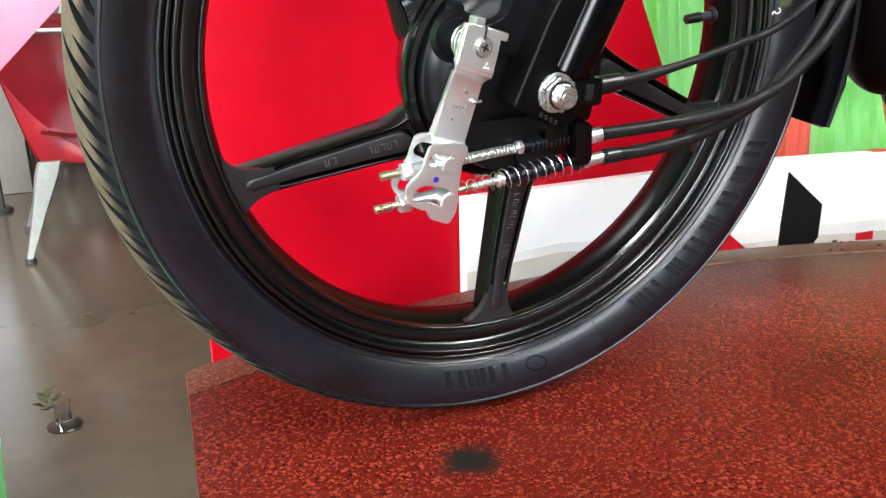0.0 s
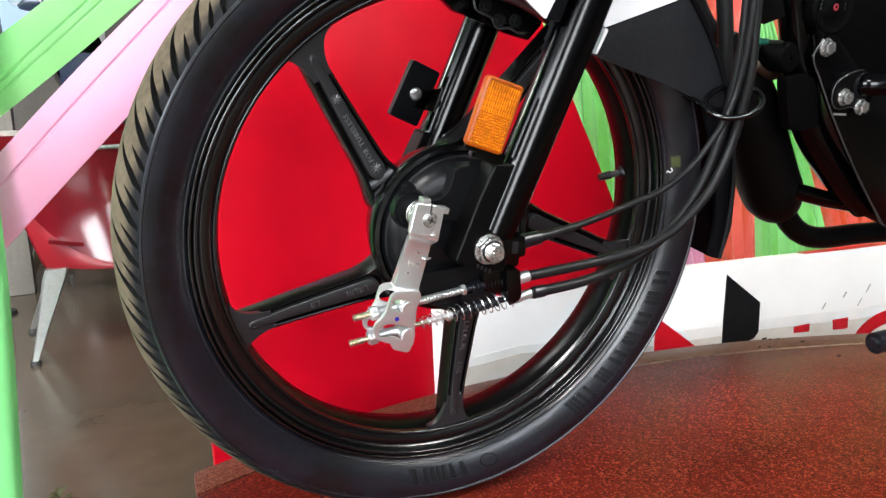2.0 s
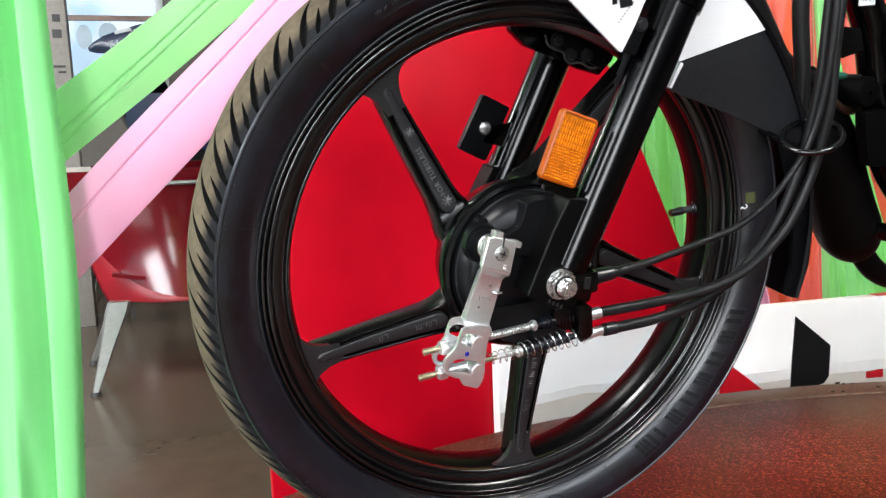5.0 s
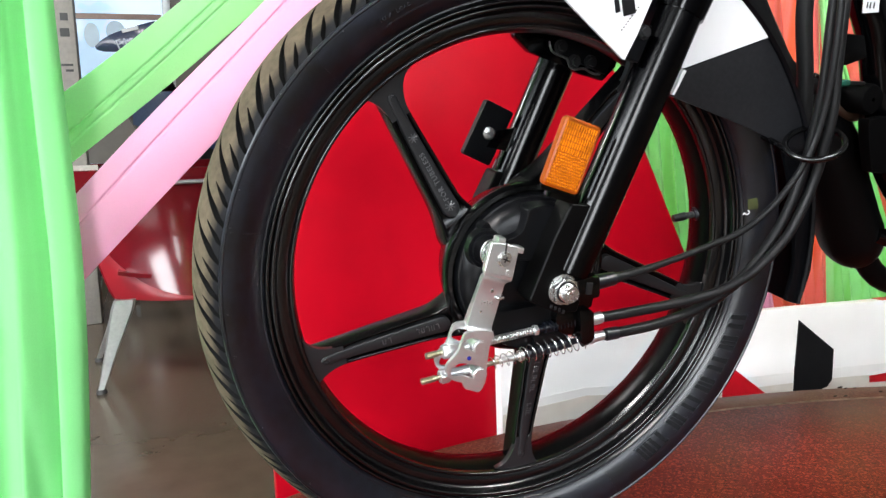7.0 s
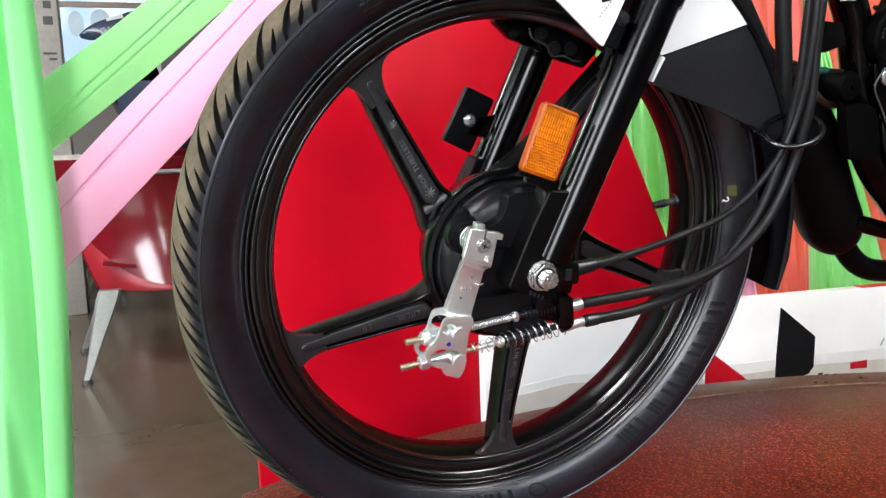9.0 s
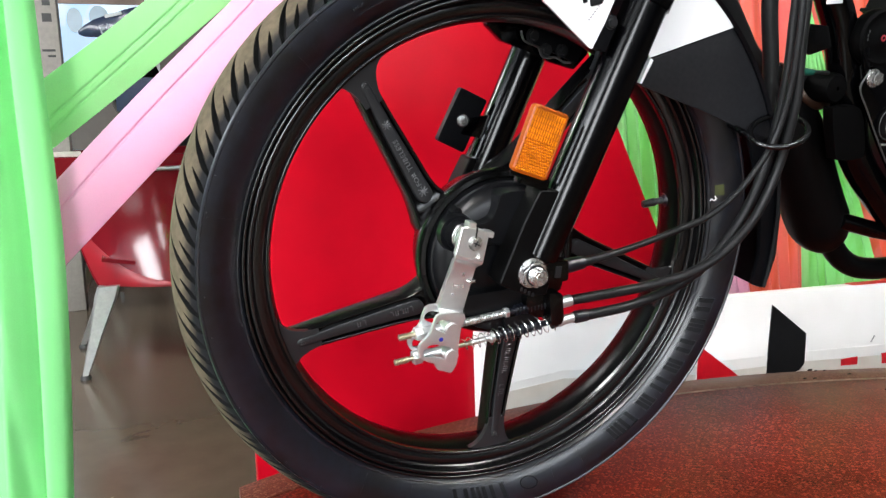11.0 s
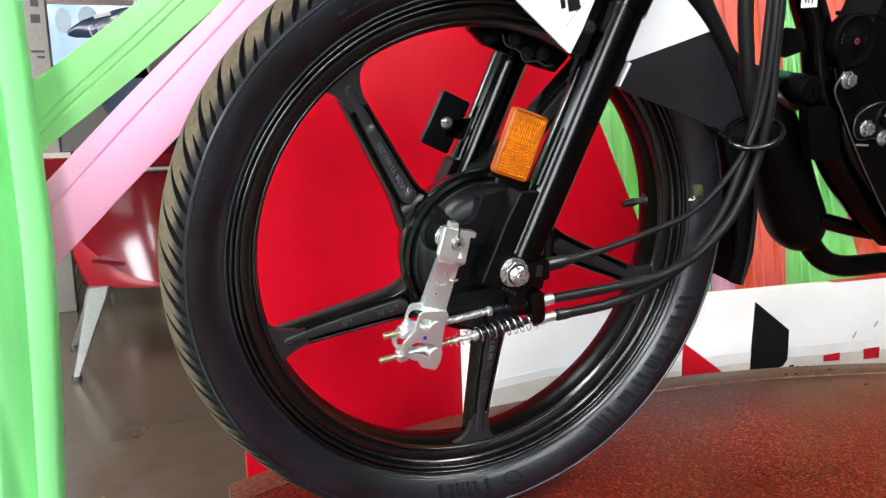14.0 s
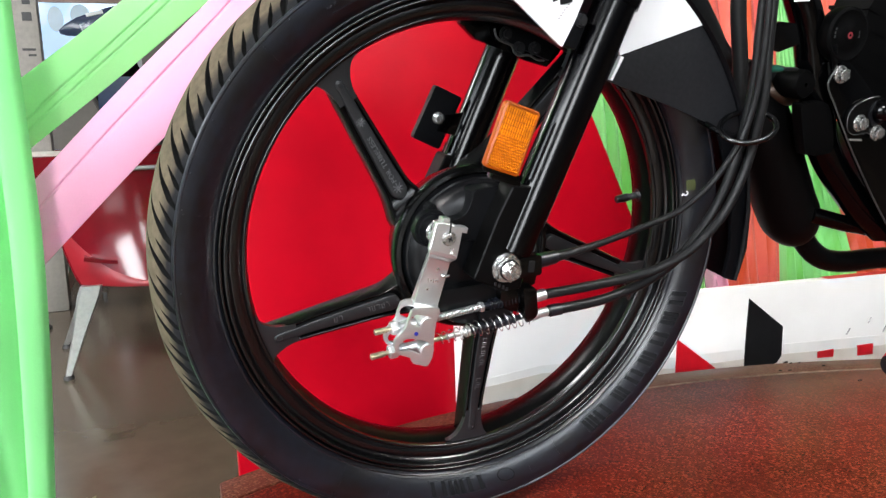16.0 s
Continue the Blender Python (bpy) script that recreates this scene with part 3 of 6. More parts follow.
def ribbon(name, label, mat, low, high, y, creases, seed):
    """A folded strip of satin stretched between its lower and upper edge lines, each given by two (x, z) ends; creases are laps across it."""
    rib = thing(name, label, "ribbon", pose(0, y, FLOOR))
    (l0, l1), (h0, h1) = low, high

    def f(u, v):
        a = Vector((l0[0] + (l1[0] - l0[0]) * u, 0, l0[1] + (l1[1] - l0[1]) * u))
        b = Vector((h0[0] + (h1[0] - h0[0]) * u, 0, h0[1] + (h1[1] - h0[1]) * u))
        p = a.lerp(b, v)
        p.z += 0.003 * math.sin(7 * u + seed) * (1 - v) + 0.002 * math.sin(11 * u + 2 * seed)
        y = -0.006 * math.sin(math.pi * v) ** 0.8 + 0.002 * math.sin(4 * v + 3 * u + seed)
        for c0, c1, h in creases:
            d = (v - (c0 + (c1 - c0) * u) - 0.006 * math.sin(6 * u + seed)) / 0.020
            y += h * math.exp(-d * d)
        p.y = y
        p.z -= FLOOR
        return p
    part("cloth", sheet(f, 60, 150), mat, rib, angle=180)


ribbon("green_ribbon", "light green satin ribbon stretched upwards at a slant", PALEGREEN, ((-0.54, 0.2936), (0.10, 0.8138)), ((-0.54, 0.3981), (0.10, 0.898)), 0.56, ((0.14, 0.76, 0.0030), (0.30, 0.92, 0.0034)), 0.3)
ribbon("pink_ribbon", "pink satin ribbon stretched upwards at a slant", PINK, ((-0.54, 0.1150), (0.06, 0.703)), ((-0.54, 0.2340), (0.06, 0.8165)), 0.52, ((0.62, 0.80, 0.0036),), 1.7)

CURTAIN_Y = 0.75
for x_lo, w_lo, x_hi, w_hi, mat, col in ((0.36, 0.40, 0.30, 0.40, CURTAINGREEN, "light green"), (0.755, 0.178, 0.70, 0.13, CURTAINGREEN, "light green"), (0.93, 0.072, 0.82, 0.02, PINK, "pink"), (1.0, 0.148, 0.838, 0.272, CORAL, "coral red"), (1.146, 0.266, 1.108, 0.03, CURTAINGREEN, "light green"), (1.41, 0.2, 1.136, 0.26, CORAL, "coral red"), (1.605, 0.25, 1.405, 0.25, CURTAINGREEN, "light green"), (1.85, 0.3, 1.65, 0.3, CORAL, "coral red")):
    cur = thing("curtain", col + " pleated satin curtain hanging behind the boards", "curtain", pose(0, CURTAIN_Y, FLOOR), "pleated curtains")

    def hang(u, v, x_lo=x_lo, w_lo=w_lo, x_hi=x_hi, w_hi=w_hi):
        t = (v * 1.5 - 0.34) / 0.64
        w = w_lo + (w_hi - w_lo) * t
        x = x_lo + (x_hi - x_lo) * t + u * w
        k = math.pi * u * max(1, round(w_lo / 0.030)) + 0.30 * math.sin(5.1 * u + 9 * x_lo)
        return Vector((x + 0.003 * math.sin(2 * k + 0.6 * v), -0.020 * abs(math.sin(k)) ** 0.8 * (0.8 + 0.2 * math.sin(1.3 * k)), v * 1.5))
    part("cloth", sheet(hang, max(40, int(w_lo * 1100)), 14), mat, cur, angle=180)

# ---- the motorcycle: its own axes have the front axle at the origin, x to the rear, y to its right ----
LEAN = Matrix(((0.99725, 0.01104, 0.07329, 0.0), (0.00000, 0.98884, -0.14899, 0.0), (-0.07412, 0.14858, 0.98612, 0.29221), (0, 0, 0, 1)))
bike = thing("motorcycle", "black and white motorcycle leaning on its side stand", "motorcycle", LEAN)
MID = 0.03             # the wheel's middle plane


def mirror(profile):
    return profile + [(r, 2 * MID - y) for r, y in profile[::-1] if abs(y - MID) > 1e-6]


def on_wheel(r, deg, y):
    return Vector((r * math.cos(radians(deg)), y, r * math.sin(radians(deg))))


def bead(r, y, rad, a0=-60, a1=240, n=7):
    """A half-round ring standing towards the near side, from its outer to its inner flank."""
    return [(r + rad * math.cos(radians(a0 + (a1 - a0) * i / n)), y - rad * math.sin(radians(a0 + (a1 - a0) * i / n))) for i in range(n + 1)]


RIM = mirror([(0.2438, 0.008)] + bead(0.2418, 0.0010, 0.0017, -20, 190) + [(0.2394, 0.0035)] + bead(0.2370, 0.0012, 0.0019, 0, 180) + [(0.2342, 0.0060), (0.2335, 0.0078)] + [(0.2318, 0.0092), (0.2300, 0.0088), (0.2275, 0.0089), (0.2248, 0.0097), (0.2225, 0.0110)]
             + bead(0.2200, 0.0112, 0.0019, 30, 180) + [(0.2178, 0.0150)])
lips = lathe(RIM[:len(RIM) // 2], 200)
lathe(RIM[len(RIM) // 2:], 200, bm=lips)
wheel = part("front_wheel", lips, RIMBLACK, bike, "satin black five-spoke alloy wheel")

part("rim_well", lathe(mirror([(0.2178, 0.0149), (0.2160, 0.019), (0.2145, 0.024), (0.2140, 0.03)]), 160), WELL, wheel, "dull black inside of the rim")

SIDE = [(0.2420, 0.007), (0.2440, 0.0005), (0.2462, -0.0022), (0.2475, -0.0020), (0.2490, -0.0036), (0.2540, -0.0068), (0.2600, -0.0098), (0.2670, -0.0122), (0.2735, -0.0136), (0.2790, -0.0132), (0.2800, -0.0140), (0.2815, -0.0138), (0.2825, -0.0120)]
CROWN = [(0.2825, -0.0120), (0.2868, -0.0075), (0.2905, -0.0015), (0.2940, 0.006), (0.2968, 0.0135), (0.2988, 0.0215), (0.2996, 0.03)]
tyre_bm = lathe(SIDE, 160)
lathe([(r, 2 * MID - y) for r, y in SIDE], 160, bm=tyre_bm)
tyre = part("tyre", tyre_bm, RUBBER, wheel, "black tubeless tyre with a dusty brown tread")


def tread_mesh():
    """The crown, with slanting wedge-shaped grooves sunk into it; the mesh lines run along the groove walls."""
    pitch = 58
    prof = smooth_path([(r, y, 0) for r, y in CROWN + [(r, 2 * MID - y) for r, y in CROWN[-2::-1]]], 5)
    nb = len(prof)
    half = (nb - 1) / 2
    # centre, where it begins and ends across the crown, half width, where it is widest
    grooves = ((0.28, 0.03, 1.03, 0.150, 0.74), (0.77, 0.50, 1.03, 0.105, 0.86))

    def width(g, w):
        c, lo, hi, wd, top = g
        if w <= lo or w >= hi:
            return 0.0
        t = (w - lo) / (top - lo) if w < top else (hi - w) / (hi - top)
        return wd * (t ** 0.75 if w < top else 0.35 + 0.65 * t)

    rows = []                       # one pitch: lists of (angle, depth) for every line across the crown
    for j in range(nb):
        w = abs(j - half) / half
        h1, h2 = width(grooves[0], w), width(grooves[1], w)
        c1, c2 = grooves[0][0], grooves[1][0]
        line = [(0.03, 0.0)]
        for c, h in ((c1, h1), (c2, h2)):
            dp = min(1.0, h / 0.03)
            e = max(h, 0.0006)
            line += [(c - e - 0.012, 0.0), (c - e, 0.0), (c - 0.72 * e, dp), (c + 0.72 * e, dp), (c + e, 0.0), (c + e + 0.012, 0.0)]
            if c == c1:
                line.append((0.53, 0.0))
        rows.append((w, line))
    per = len(rows[0][1])
    verts, faces, mats = [], [], []
    for k in range(pitch):
        wob = 0.02 * math.sin(k * 1.9)
        for i in range(per):
            for j, p in enumerate(prof):
                w, line = rows[j]
                ang, dp = line[i]
                a = 2 * math.pi / pitch * (k + ang + wob * 0 + 1.30 * w ** 0.7 + (0.5 if j > half else 0.0) * min(1.0, 8 * w))
                r = p.x - 0.0042 * dp
                verts.append((r * math.cos(a), p.y, r * math.sin(a)))
    na = pitch * per
    for i in range(na):
        k = (i + 1) % na
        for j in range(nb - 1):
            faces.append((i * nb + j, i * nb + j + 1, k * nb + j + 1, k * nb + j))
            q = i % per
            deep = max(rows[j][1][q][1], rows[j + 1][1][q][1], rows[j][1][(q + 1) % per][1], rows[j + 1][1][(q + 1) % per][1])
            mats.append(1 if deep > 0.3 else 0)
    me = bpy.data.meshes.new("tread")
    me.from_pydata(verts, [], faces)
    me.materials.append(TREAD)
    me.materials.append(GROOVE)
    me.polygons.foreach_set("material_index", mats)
    me.shade_smooth()
    me.set_sharp_from_angle(angle=radians(40))
    ob = new("tread", me)
    ob.parent = wheel
    ob["label"] = "dusty brown tread with slanted grooves"


tread_mesh()


def sidewall_y(r):
    for (r0, y0), (r1, y1) in zip(SIDE, SIDE[1:]):
        if r0 <= r <= r1:
            return y0 + (y1 - y0) * (r - r0) / (r1 - r0)
    return SIDE[-1][1]


def raised_patch(bm, r0, r1, d0, d1, h=0.0016, n=3, slant=0.0):
    """A low raised block on the tyre wall between two radii and two angles."""
    b = bmesh.new()
    g = []
    for i in range(n + 1):
        d = d0 + (d1 - d0) * i / n
        g.append([b.verts.new(on_wheel(r, d + slant * (r - 0.2635) / 0.0155, sidewall_y(r) - hh)) for r, hh in ((r0, -0.001), (r0 + 0.0004, h), ((r0 + r1) / 2, h), (r1 - 0.0004, h), (r1, -0.001))])
    for i in range(n):
        for j in range(4):
            b.faces.new((g[i][j], g[i + 1][j], g[i + 1][j + 1], g[i][j + 1]))
    b.faces.new(g[0][::-1])
    b.faces.new(g[-1])
    return merged(bm, b)


# moulded maker's marks, as plain slanted bars: one short row near the foot, one long row up the rear wall, small print near the top
R0, R5 = 0.2520, 0.2660
for n_mark, (a, w) in enumerate([(x, 1.85) for x in (-93.3, -88.7, -84.0)] + [(x, 1.6) for x in (-51.0, -47.2, -40.8, -35.3, -29.8, -24.2, -18.6, -13.2)]):
    block = bmesh.new()
    raised_patch(block, R0, R5, a - w, a - w + 0.95, 0.0012, 2, 0.8)
    raised_patch(block, R0, R5, a + w - 0.95, a + w, 0.0012, 2, 0.8)
    if n_mark % 2:
        raised_patch(block, R0, R5, a - 0.35, a + 0.35, 0.0012, 2, 0.8)
    part("moulded_block", block, LETTER, wheel, "dull raised block mark")
    rim_line = bmesh.new()
    loop = []
    for rr, dd in [(R0 - 0.0008, a - w - 0.35 + 0.2 * i * (w + 0.35)) for i in range(11)] + [(R5 + 0.0008, a + w + 0.35 - 0.2 * i * (w + 0.35)) for i in range(11)]:
        q = on_wheel(rr, dd + 0.8 * (rr - 0.2635) / 0.0155, 0)
        q.y = sidewall_y(rr) - 0.0002
        loop.append(q)
    tube(loop + loop[:1], 0.0006, 5, 0, bm=rim_line)
    part("moulded_outline", rim_line, RUBBER, wheel)
# a round moulded badge beside the short row
badge = bmesh.new()
for rr in (0.0096,):
    pts = []
    for k in range(29):
        q = on_wheel(0.2595, -76.2, 0) + Vector((rr * math.cos(k * math.pi / 14), 0, 0.62 * rr * math.sin(k * math.pi / 14)))
        q.y = sidewall_y(math.hypot(q.x, q.z)) - 0.0003
        pts.append(q)
    tube(pts, 0.0006, 6, 0, bm=badge)
part("moulded_badge", badge, LETTER, wheel)
# load marking near the top, with a line of small print under it
GREYRUBBER = material("grey_raised_rubber", (0.035, 0.036, 0.045), 0.5, spec=0.3, vary=0.3, grain=300)
for k, ch in enumerate("MAX LOAD"):
    if ch == " ":
        continue
    a = 127.2 - 0.78 * k
    c = on_wheel(0.2655, a, sidewall_y(0.2655) - 0.0003)
    u, up = Vector((math.sin(radians(a)), 0, -math.cos(radians(a)))), Vector((math.cos(radians(a)), -0.42, math.sin(radians(a)))).normalized()
    m = Matrix.Identity(4)
    out = u.cross(up)
    for q in range(3):
        m[q][0], m[q][1], m[q][2], m[q][3] = u[q], up[q], out[q], c[q]
    part("moulded_lettering", lettering(ch, 0.0042, m, 0.0006), GREYRUBBER, wheel)
small = bmesh.new()
for i in range(22):
    a = 126.6 - i * 0.42
    if i in (3, 8, 15, 19):
        continue
    raised_patch(small, 0.2582, 0.2605, a, a + 0.27, 0.0006, 1)
tagged(part("small_print", small, GREYRUBBER, wheel), kind="stuff")
hairs = bmesh.new()
for i in range(44):
    a = 20 + i * 7.6 + random.uniform(-1.5, 1.5)
    if -50 < a - 360 < -8:
        continue
    r = random.choice((0.2478, 0.2762, 0.2775, 0.2815))
    tube([on_wheel(r, a, sidewall_y(r)), on_wheel(r, a, sidewall_y(r) - 0.0026)], 0.0005, 5, 0, bm=hairs)
tagged(part("moulding_hairs", hairs, RUBBER, wheel), kind="stuff")
chalk = tube([on_wheel(0.2470 + a, b, sidewall_y(0.2470 + a) - 0.0006) for a, b in ((0.0030, 13.9), (0.0042, 13.3), (0.0020, 12.8), (0.0004, 13.2), (-0.0012, 12.7))], 0.0006, 6, 4)
part("chalk_mark", chalk, WHITE, wheel, "white chalk squiggle")
dot = bmesh.new()
raised_patch(dot, 0.2500, 0.2590, 14.0, 16.6, 0.0003, 3)
part("paint_dab", dot, material("olive_paint_dab", (0.05, 0.06, 0.012), 0.5), wheel, "olive paint dab")
# fine flash lines left across the wall by the mould
for a in (-118, -106, -78, -70, -62, -53, -2, 12, 140, 155, 172):
    flash = bmesh.new()
    raised_patch(flash, 0.2500, 0.2770, a, a + 0.13, 0.0007, 1)
    part("mould_line", flash, RUBBER, wheel)

# spokes, swept from the hub to the rim
TH = -82.24


def spoke(k):
    """One cast spoke: two raised edges with a hollow between, a proud pad in the hollow, and a flared foot at the rim."""
    a = TH - 72 * k
    A, B = on_wheel(0.083, a + 15.2, 0), on_wheel(0.216, a - 0.6, 0)
    d = (B - A).normalized()
    nrm = Vector((-d.z, 0, d.x))
    L = (B - A).length

    def front(s):
        """How far forward the raised edges stand."""
        t = s / L
        return 0.0195 - 0.0060 * min(1.0, max(0.0, (t - 0.25) / 0.70)) - 0.0085 * max(0.0, 1 - t * 1.5)
    rows = []
    n_s = 44
    for i in range(n_s + 1):
        s = -0.030 + (L + 0.036) * i / n_s
        t = max(0.0, s / L)
        near_hub = max(0.0, (0.024 - s) / 0.032) ** 2
        wl = 0.0132 - 0.0050 * t + min(0.006, 0.004 * near_hub)
        wr = 0.0154 - 0.0056 * t + min(0.016, 0.011 * near_hub)
        y0 = front(s)
        deep = 0.0055 * min(1.0, max(0.0, (s + 0.006) / 0.012)) * min(1.0, max(0.0, (L - 0.026 - s) / 0.014))
        e = 0.0034
        row = [(wl, 0.038), (wl, y0 + 0.0022), (wl - 0.0005, y0 + 0.0008), (wl - 0.0014, y0), (wl - e + 0.0008, y0 + 0.0002), (wl - e, y0 + 0.2 * deep), (wl - e - 0.0012, y0 + deep),
               (-wr + e + 0.0012, y0 + deep), (-wr + e, y0 + 0.2 * deep), (-wr + e - 0.0008, y0 + 0.0002), (-wr + 0.0014, y0), (-wr + 0.0005, y0 + 0.0008), (-wr, y0 + 0.0022), (-wr, 0.038)]
        line = []
        for w, y in row:
            p = A + d * s + nrm * w
            line.append(p * min(1.0, 0.2192 / p.length) + Vector((0, y, 0)))
        rows.append(line)
    bm = bmesh.new()
    vs = [[bm.verts.new(p) for p in r] for r in rows]
    m_ = len(vs[0])
    for p, q in zip(vs, vs[1:]):
        for j in range(m_):
            bm.faces.new((p[j], p[(j + 1) % m_], q[(j + 1) % m_], q[j]))
    bm.faces.new(vs[0][::-1])
    bm.faces.new(vs[-1])
    part("spoke", bm, SATINROUGH, wheel, angle=50)
    # flat flared foot, flush with the rim's inner lip
    def flare(side, w0, w1, s0):
        """A concave fillet from the spoke's edge out to the rim."""
        out = []
        for q in range(9):
            t = radians(90 * q / 8)
            p = A + d * (s0 + (L + 0.003 - s0) * math.sin(t)) + nrm * (side * (w0 + (w1 - w0) * (1 - math.cos(t))))
            out.append(p * min(1.0, 0.2186 / p.length))
        return out
    out_l, out_r = flare(-1, 0.0098, 0.0290, L - 0.030), flare(1, 0.0080, 0.0290, L - 0.030)[::-1]
    ends = [math.degrees(math.atan2(p.z, p.x)) for p in (out_l[-1], out_r[0])]
    turn = (ends[1] - ends[0] + 180) % 360 - 180
    curve = [on_wheel(0.2188, ends[0] + turn * q / 6, 0) for q in range(1, 6)]
    foot = plate([(p.x, p.z) for p in out_l + curve + out_r], 0.0128, 0.0200, 0.0008)
    for v in foot.verts:
        if v.co.y < 0.016:
            v.co.y += front((v.co - A).dot(d)) - 0.0130
    part("spoke_foot", foot, PANEL, wheel, "flared foot of the spoke")
    # the pad that carries the mould marks
    pad = []
    for i in range(13):
        s = 0.014 + (L - 0.026) * i / 12
        pad.append((s, 0.0080 - 0.0040 * i / 12))
    edge_w = [(0.0052 + 0.0088 * (1 - math.cos(radians(t))), 0.0080 * math.sin(radians(t))) for t in range(10, 91, 16)] + pad[1:-1] + [(L - 0.012 + 0.0042 * math.sin(radians(t)), 0.0042 * math.cos(radians(t))) for t in range(0, 85, 20)]
    bm = bmesh.new()
    rows = []
    for s, w in edge_w:
        y0 = front(s) - 0.0014
        b_ = min(0.0012, 0.4 * w)
        rows.append([bm.verts.new(A + d * s + nrm * (q - 0.0014) + Vector((0, y, 0))) for q, y in ((w, y0 + 0.0085), (w, y0 + 0.0012), (w - 0.3 * b_, y0 + 0.0004), (w - b_, y0), (0, y0), (-w + b_, y0), (-w + 0.3 * b_, y0 + 0.0004), (-w, y0 + 0.0012), (-w, y0 + 0.0085))])
    for p, q in zip(rows, rows[1:]):
        for j in range(8):
            bm.faces.new((p[j], p[j + 1], q[j + 1], q[j]))
    bm.faces.new(rows[0])
    bm.faces.new(rows[-1][::-1])
    part("spoke_panel", bm, PANEL, wheel, angle=50)
    return A, d, nrm, L, front


def on_panel(sp, s, w=0.0):
    A, d, nrm, L, front = sp
    p = A + d * s + nrm * (w - 0.0014)
    return Vector((p.x, front(s) - 0.0016, p.z))


spokes = [spoke(k) for k in range(5)]
# moulded lettering on the panels
A, d, nrm, L, _f = spokes[2]
m = Matrix.Identity(4)
slope = (_f(0.075) - _f(0.030)) / 0.045
along = (d + Vector((0, slope, 0))).normalized()
out = along.cross(nrm)
for i in range(3):
    m[i][0], m[i][1], m[i][2], m[i][3] = along[i], nrm[i], out[i], on_panel(spokes[2], 0.0470)[i]
part("moulded_lettering", lettering("FOR TUBELESS", 0.0066, m, 0.0013), RAISED, wheel, "raised lettering")
for s0, rr in ((0.0165, 0.0050), (0.087, 0.0042)):
    star = bmesh.new()
    for i in range(8):
        t = math.pi * i / 4
        c = on_panel(spokes[2], s0)
        q = c + rr * (math.cos(t) * d + math.sin(t) * nrm)
        tube([c + Vector((0, -0.0004, 0)), q + Vector((0, -0.0004, 0))], 0.0005, 5, 0, bm=star)
    part("moulded_star", star, RAISED, wheel)
for k, s0, n_, st in ((0, 0.026, 7, 0.0050), (0, 0.072, 3, 0.0050), (1, 0.018, 5, 0.0048), (1, 0.065, 2, 0.0052)):
    A, d, nrm, L, _f = spokes[k]
    for i in range(n_):
        c, h = on_panel(spokes[k], s0 + i * st) + Vector((0, -0.0001, 0)), 0.0024
        mark = tube([c - nrm * h - d * 0.0012, c + nrm * h - d * 0.0012], 0.00045, 6, 0)
        tube([c - nrm * h * (-1) ** i - d * 0.0012, c - nrm * h * (-1) ** i + d * 0.0013], 0.00045, 6, 0, bm=mark)
        if i % 2:
            tube([c - nrm * h + d * 0.0013, c + nrm * h + d * 0.0013], 0.00045, 6, 0, bm=mark)
        part("moulded_mark", mark, RAISED, wheel)
for k in (0, 1, 2):
    A, d, nrm, L, _f = spokes[k]
    p = on_panel(spokes[k], L - 0.0125)
    part("moulded_dot", tube([p + 0.0021 * (math.cos(t * 0.5236) * d + math.sin(t * 0.5236) * nrm) for t in range(13)], 0.0004, 6, 0), PANEL, wheel)

part("hub", lathe([(0.02, 0.075), (0.045, 0.070), (0.066, 0.058), (0.074, 0.040), (0.0795, 0.020), (0.0825, 0.008), (0.0822, 0.003), (0.0800, -0.0010), (0.0765, -0.0022), (0.0742, -0.0012), (0.0736, 0.003)], 80), SATIN, wheel)
valve_bm = cyl((0.2175, 0.034, 0.0485), (0.2065, 0.0345, 0.0464), 0.0110, 0.0065, 20, 0.0015)
part("valve", valve_bm, RUBBER, wheel)
vb = cyl((0.211, 0.0345, 0.0472), (0.198, 0.035, 0.0445), 0.0037, 0.0034, 14)
cyl((0.198, 0.035, 0.0445), (0.1965, 0.035, 0.0442), 0.0042, seg=14, bm=vb)
part("valve_stem", vb, EDGE, wheel)
part("valve_cap", cyl((0.1965, 0.035, 0.0442), (0.183, 0.0355, 0.0412), 0.0046, 0.0040, 12, 0.0008), RUBBER, wheel, "black knurled cap")

def smooth_loop(pts, n=4):
    q = [(x, 0, z) for x, z in pts]
    p = smooth_path([q[-1], *q, q[0], q[1]], n)
    return [(v.x, v.z) for v in p[n:-n - 1]]


# brake plate, with its rib and bosses
bp = lathe([(0.0730, 0.005), (0.0730, -0.0045), (0.0724, -0.0062), (0.0708, -0.0068), (0.0698, -0.0085), (0.0665, -0.0135), (0.060, -0.0180), (0.046, -0.0222), (0.03, -0.0245), (0.002, -0.0245)], 80)
brake = part("brake_plate", bp, DRUM, bike, "satin black drum brake plate")
part("torque_boss", plate(smooth_loop([(-0.046, 0.0335), (-0.0345, 0.0385), (-0.0262, 0.0440), (-0.0225, 0.0560), (-0.0190, 0.0655), (0.010, 0.0680), (0.030, 0.060), (0.046, 0.044), (0.052, 0.020), (-0.030, 0.018)], 3), -0.0320, -0.008, 0.0065, segments=4), DRUM, brake, "raised flat-topped boss")
part("cam_boss", cyl((-0.0560, -0.015, 0.0265), (-0.0560, -0.0285, 0.0265), 0.0185, 0.0165, 40, 0.003), DRUM, brake)
part("cable_boss", plate([(-0.045, -0.03), (0.03, -0.02), (0.036, -0.066), (0.004, -0.0725), (-0.028, -0.064), (-0.047, -0.055)], -0.034, -0.010, 0.006), DRUM, brake)
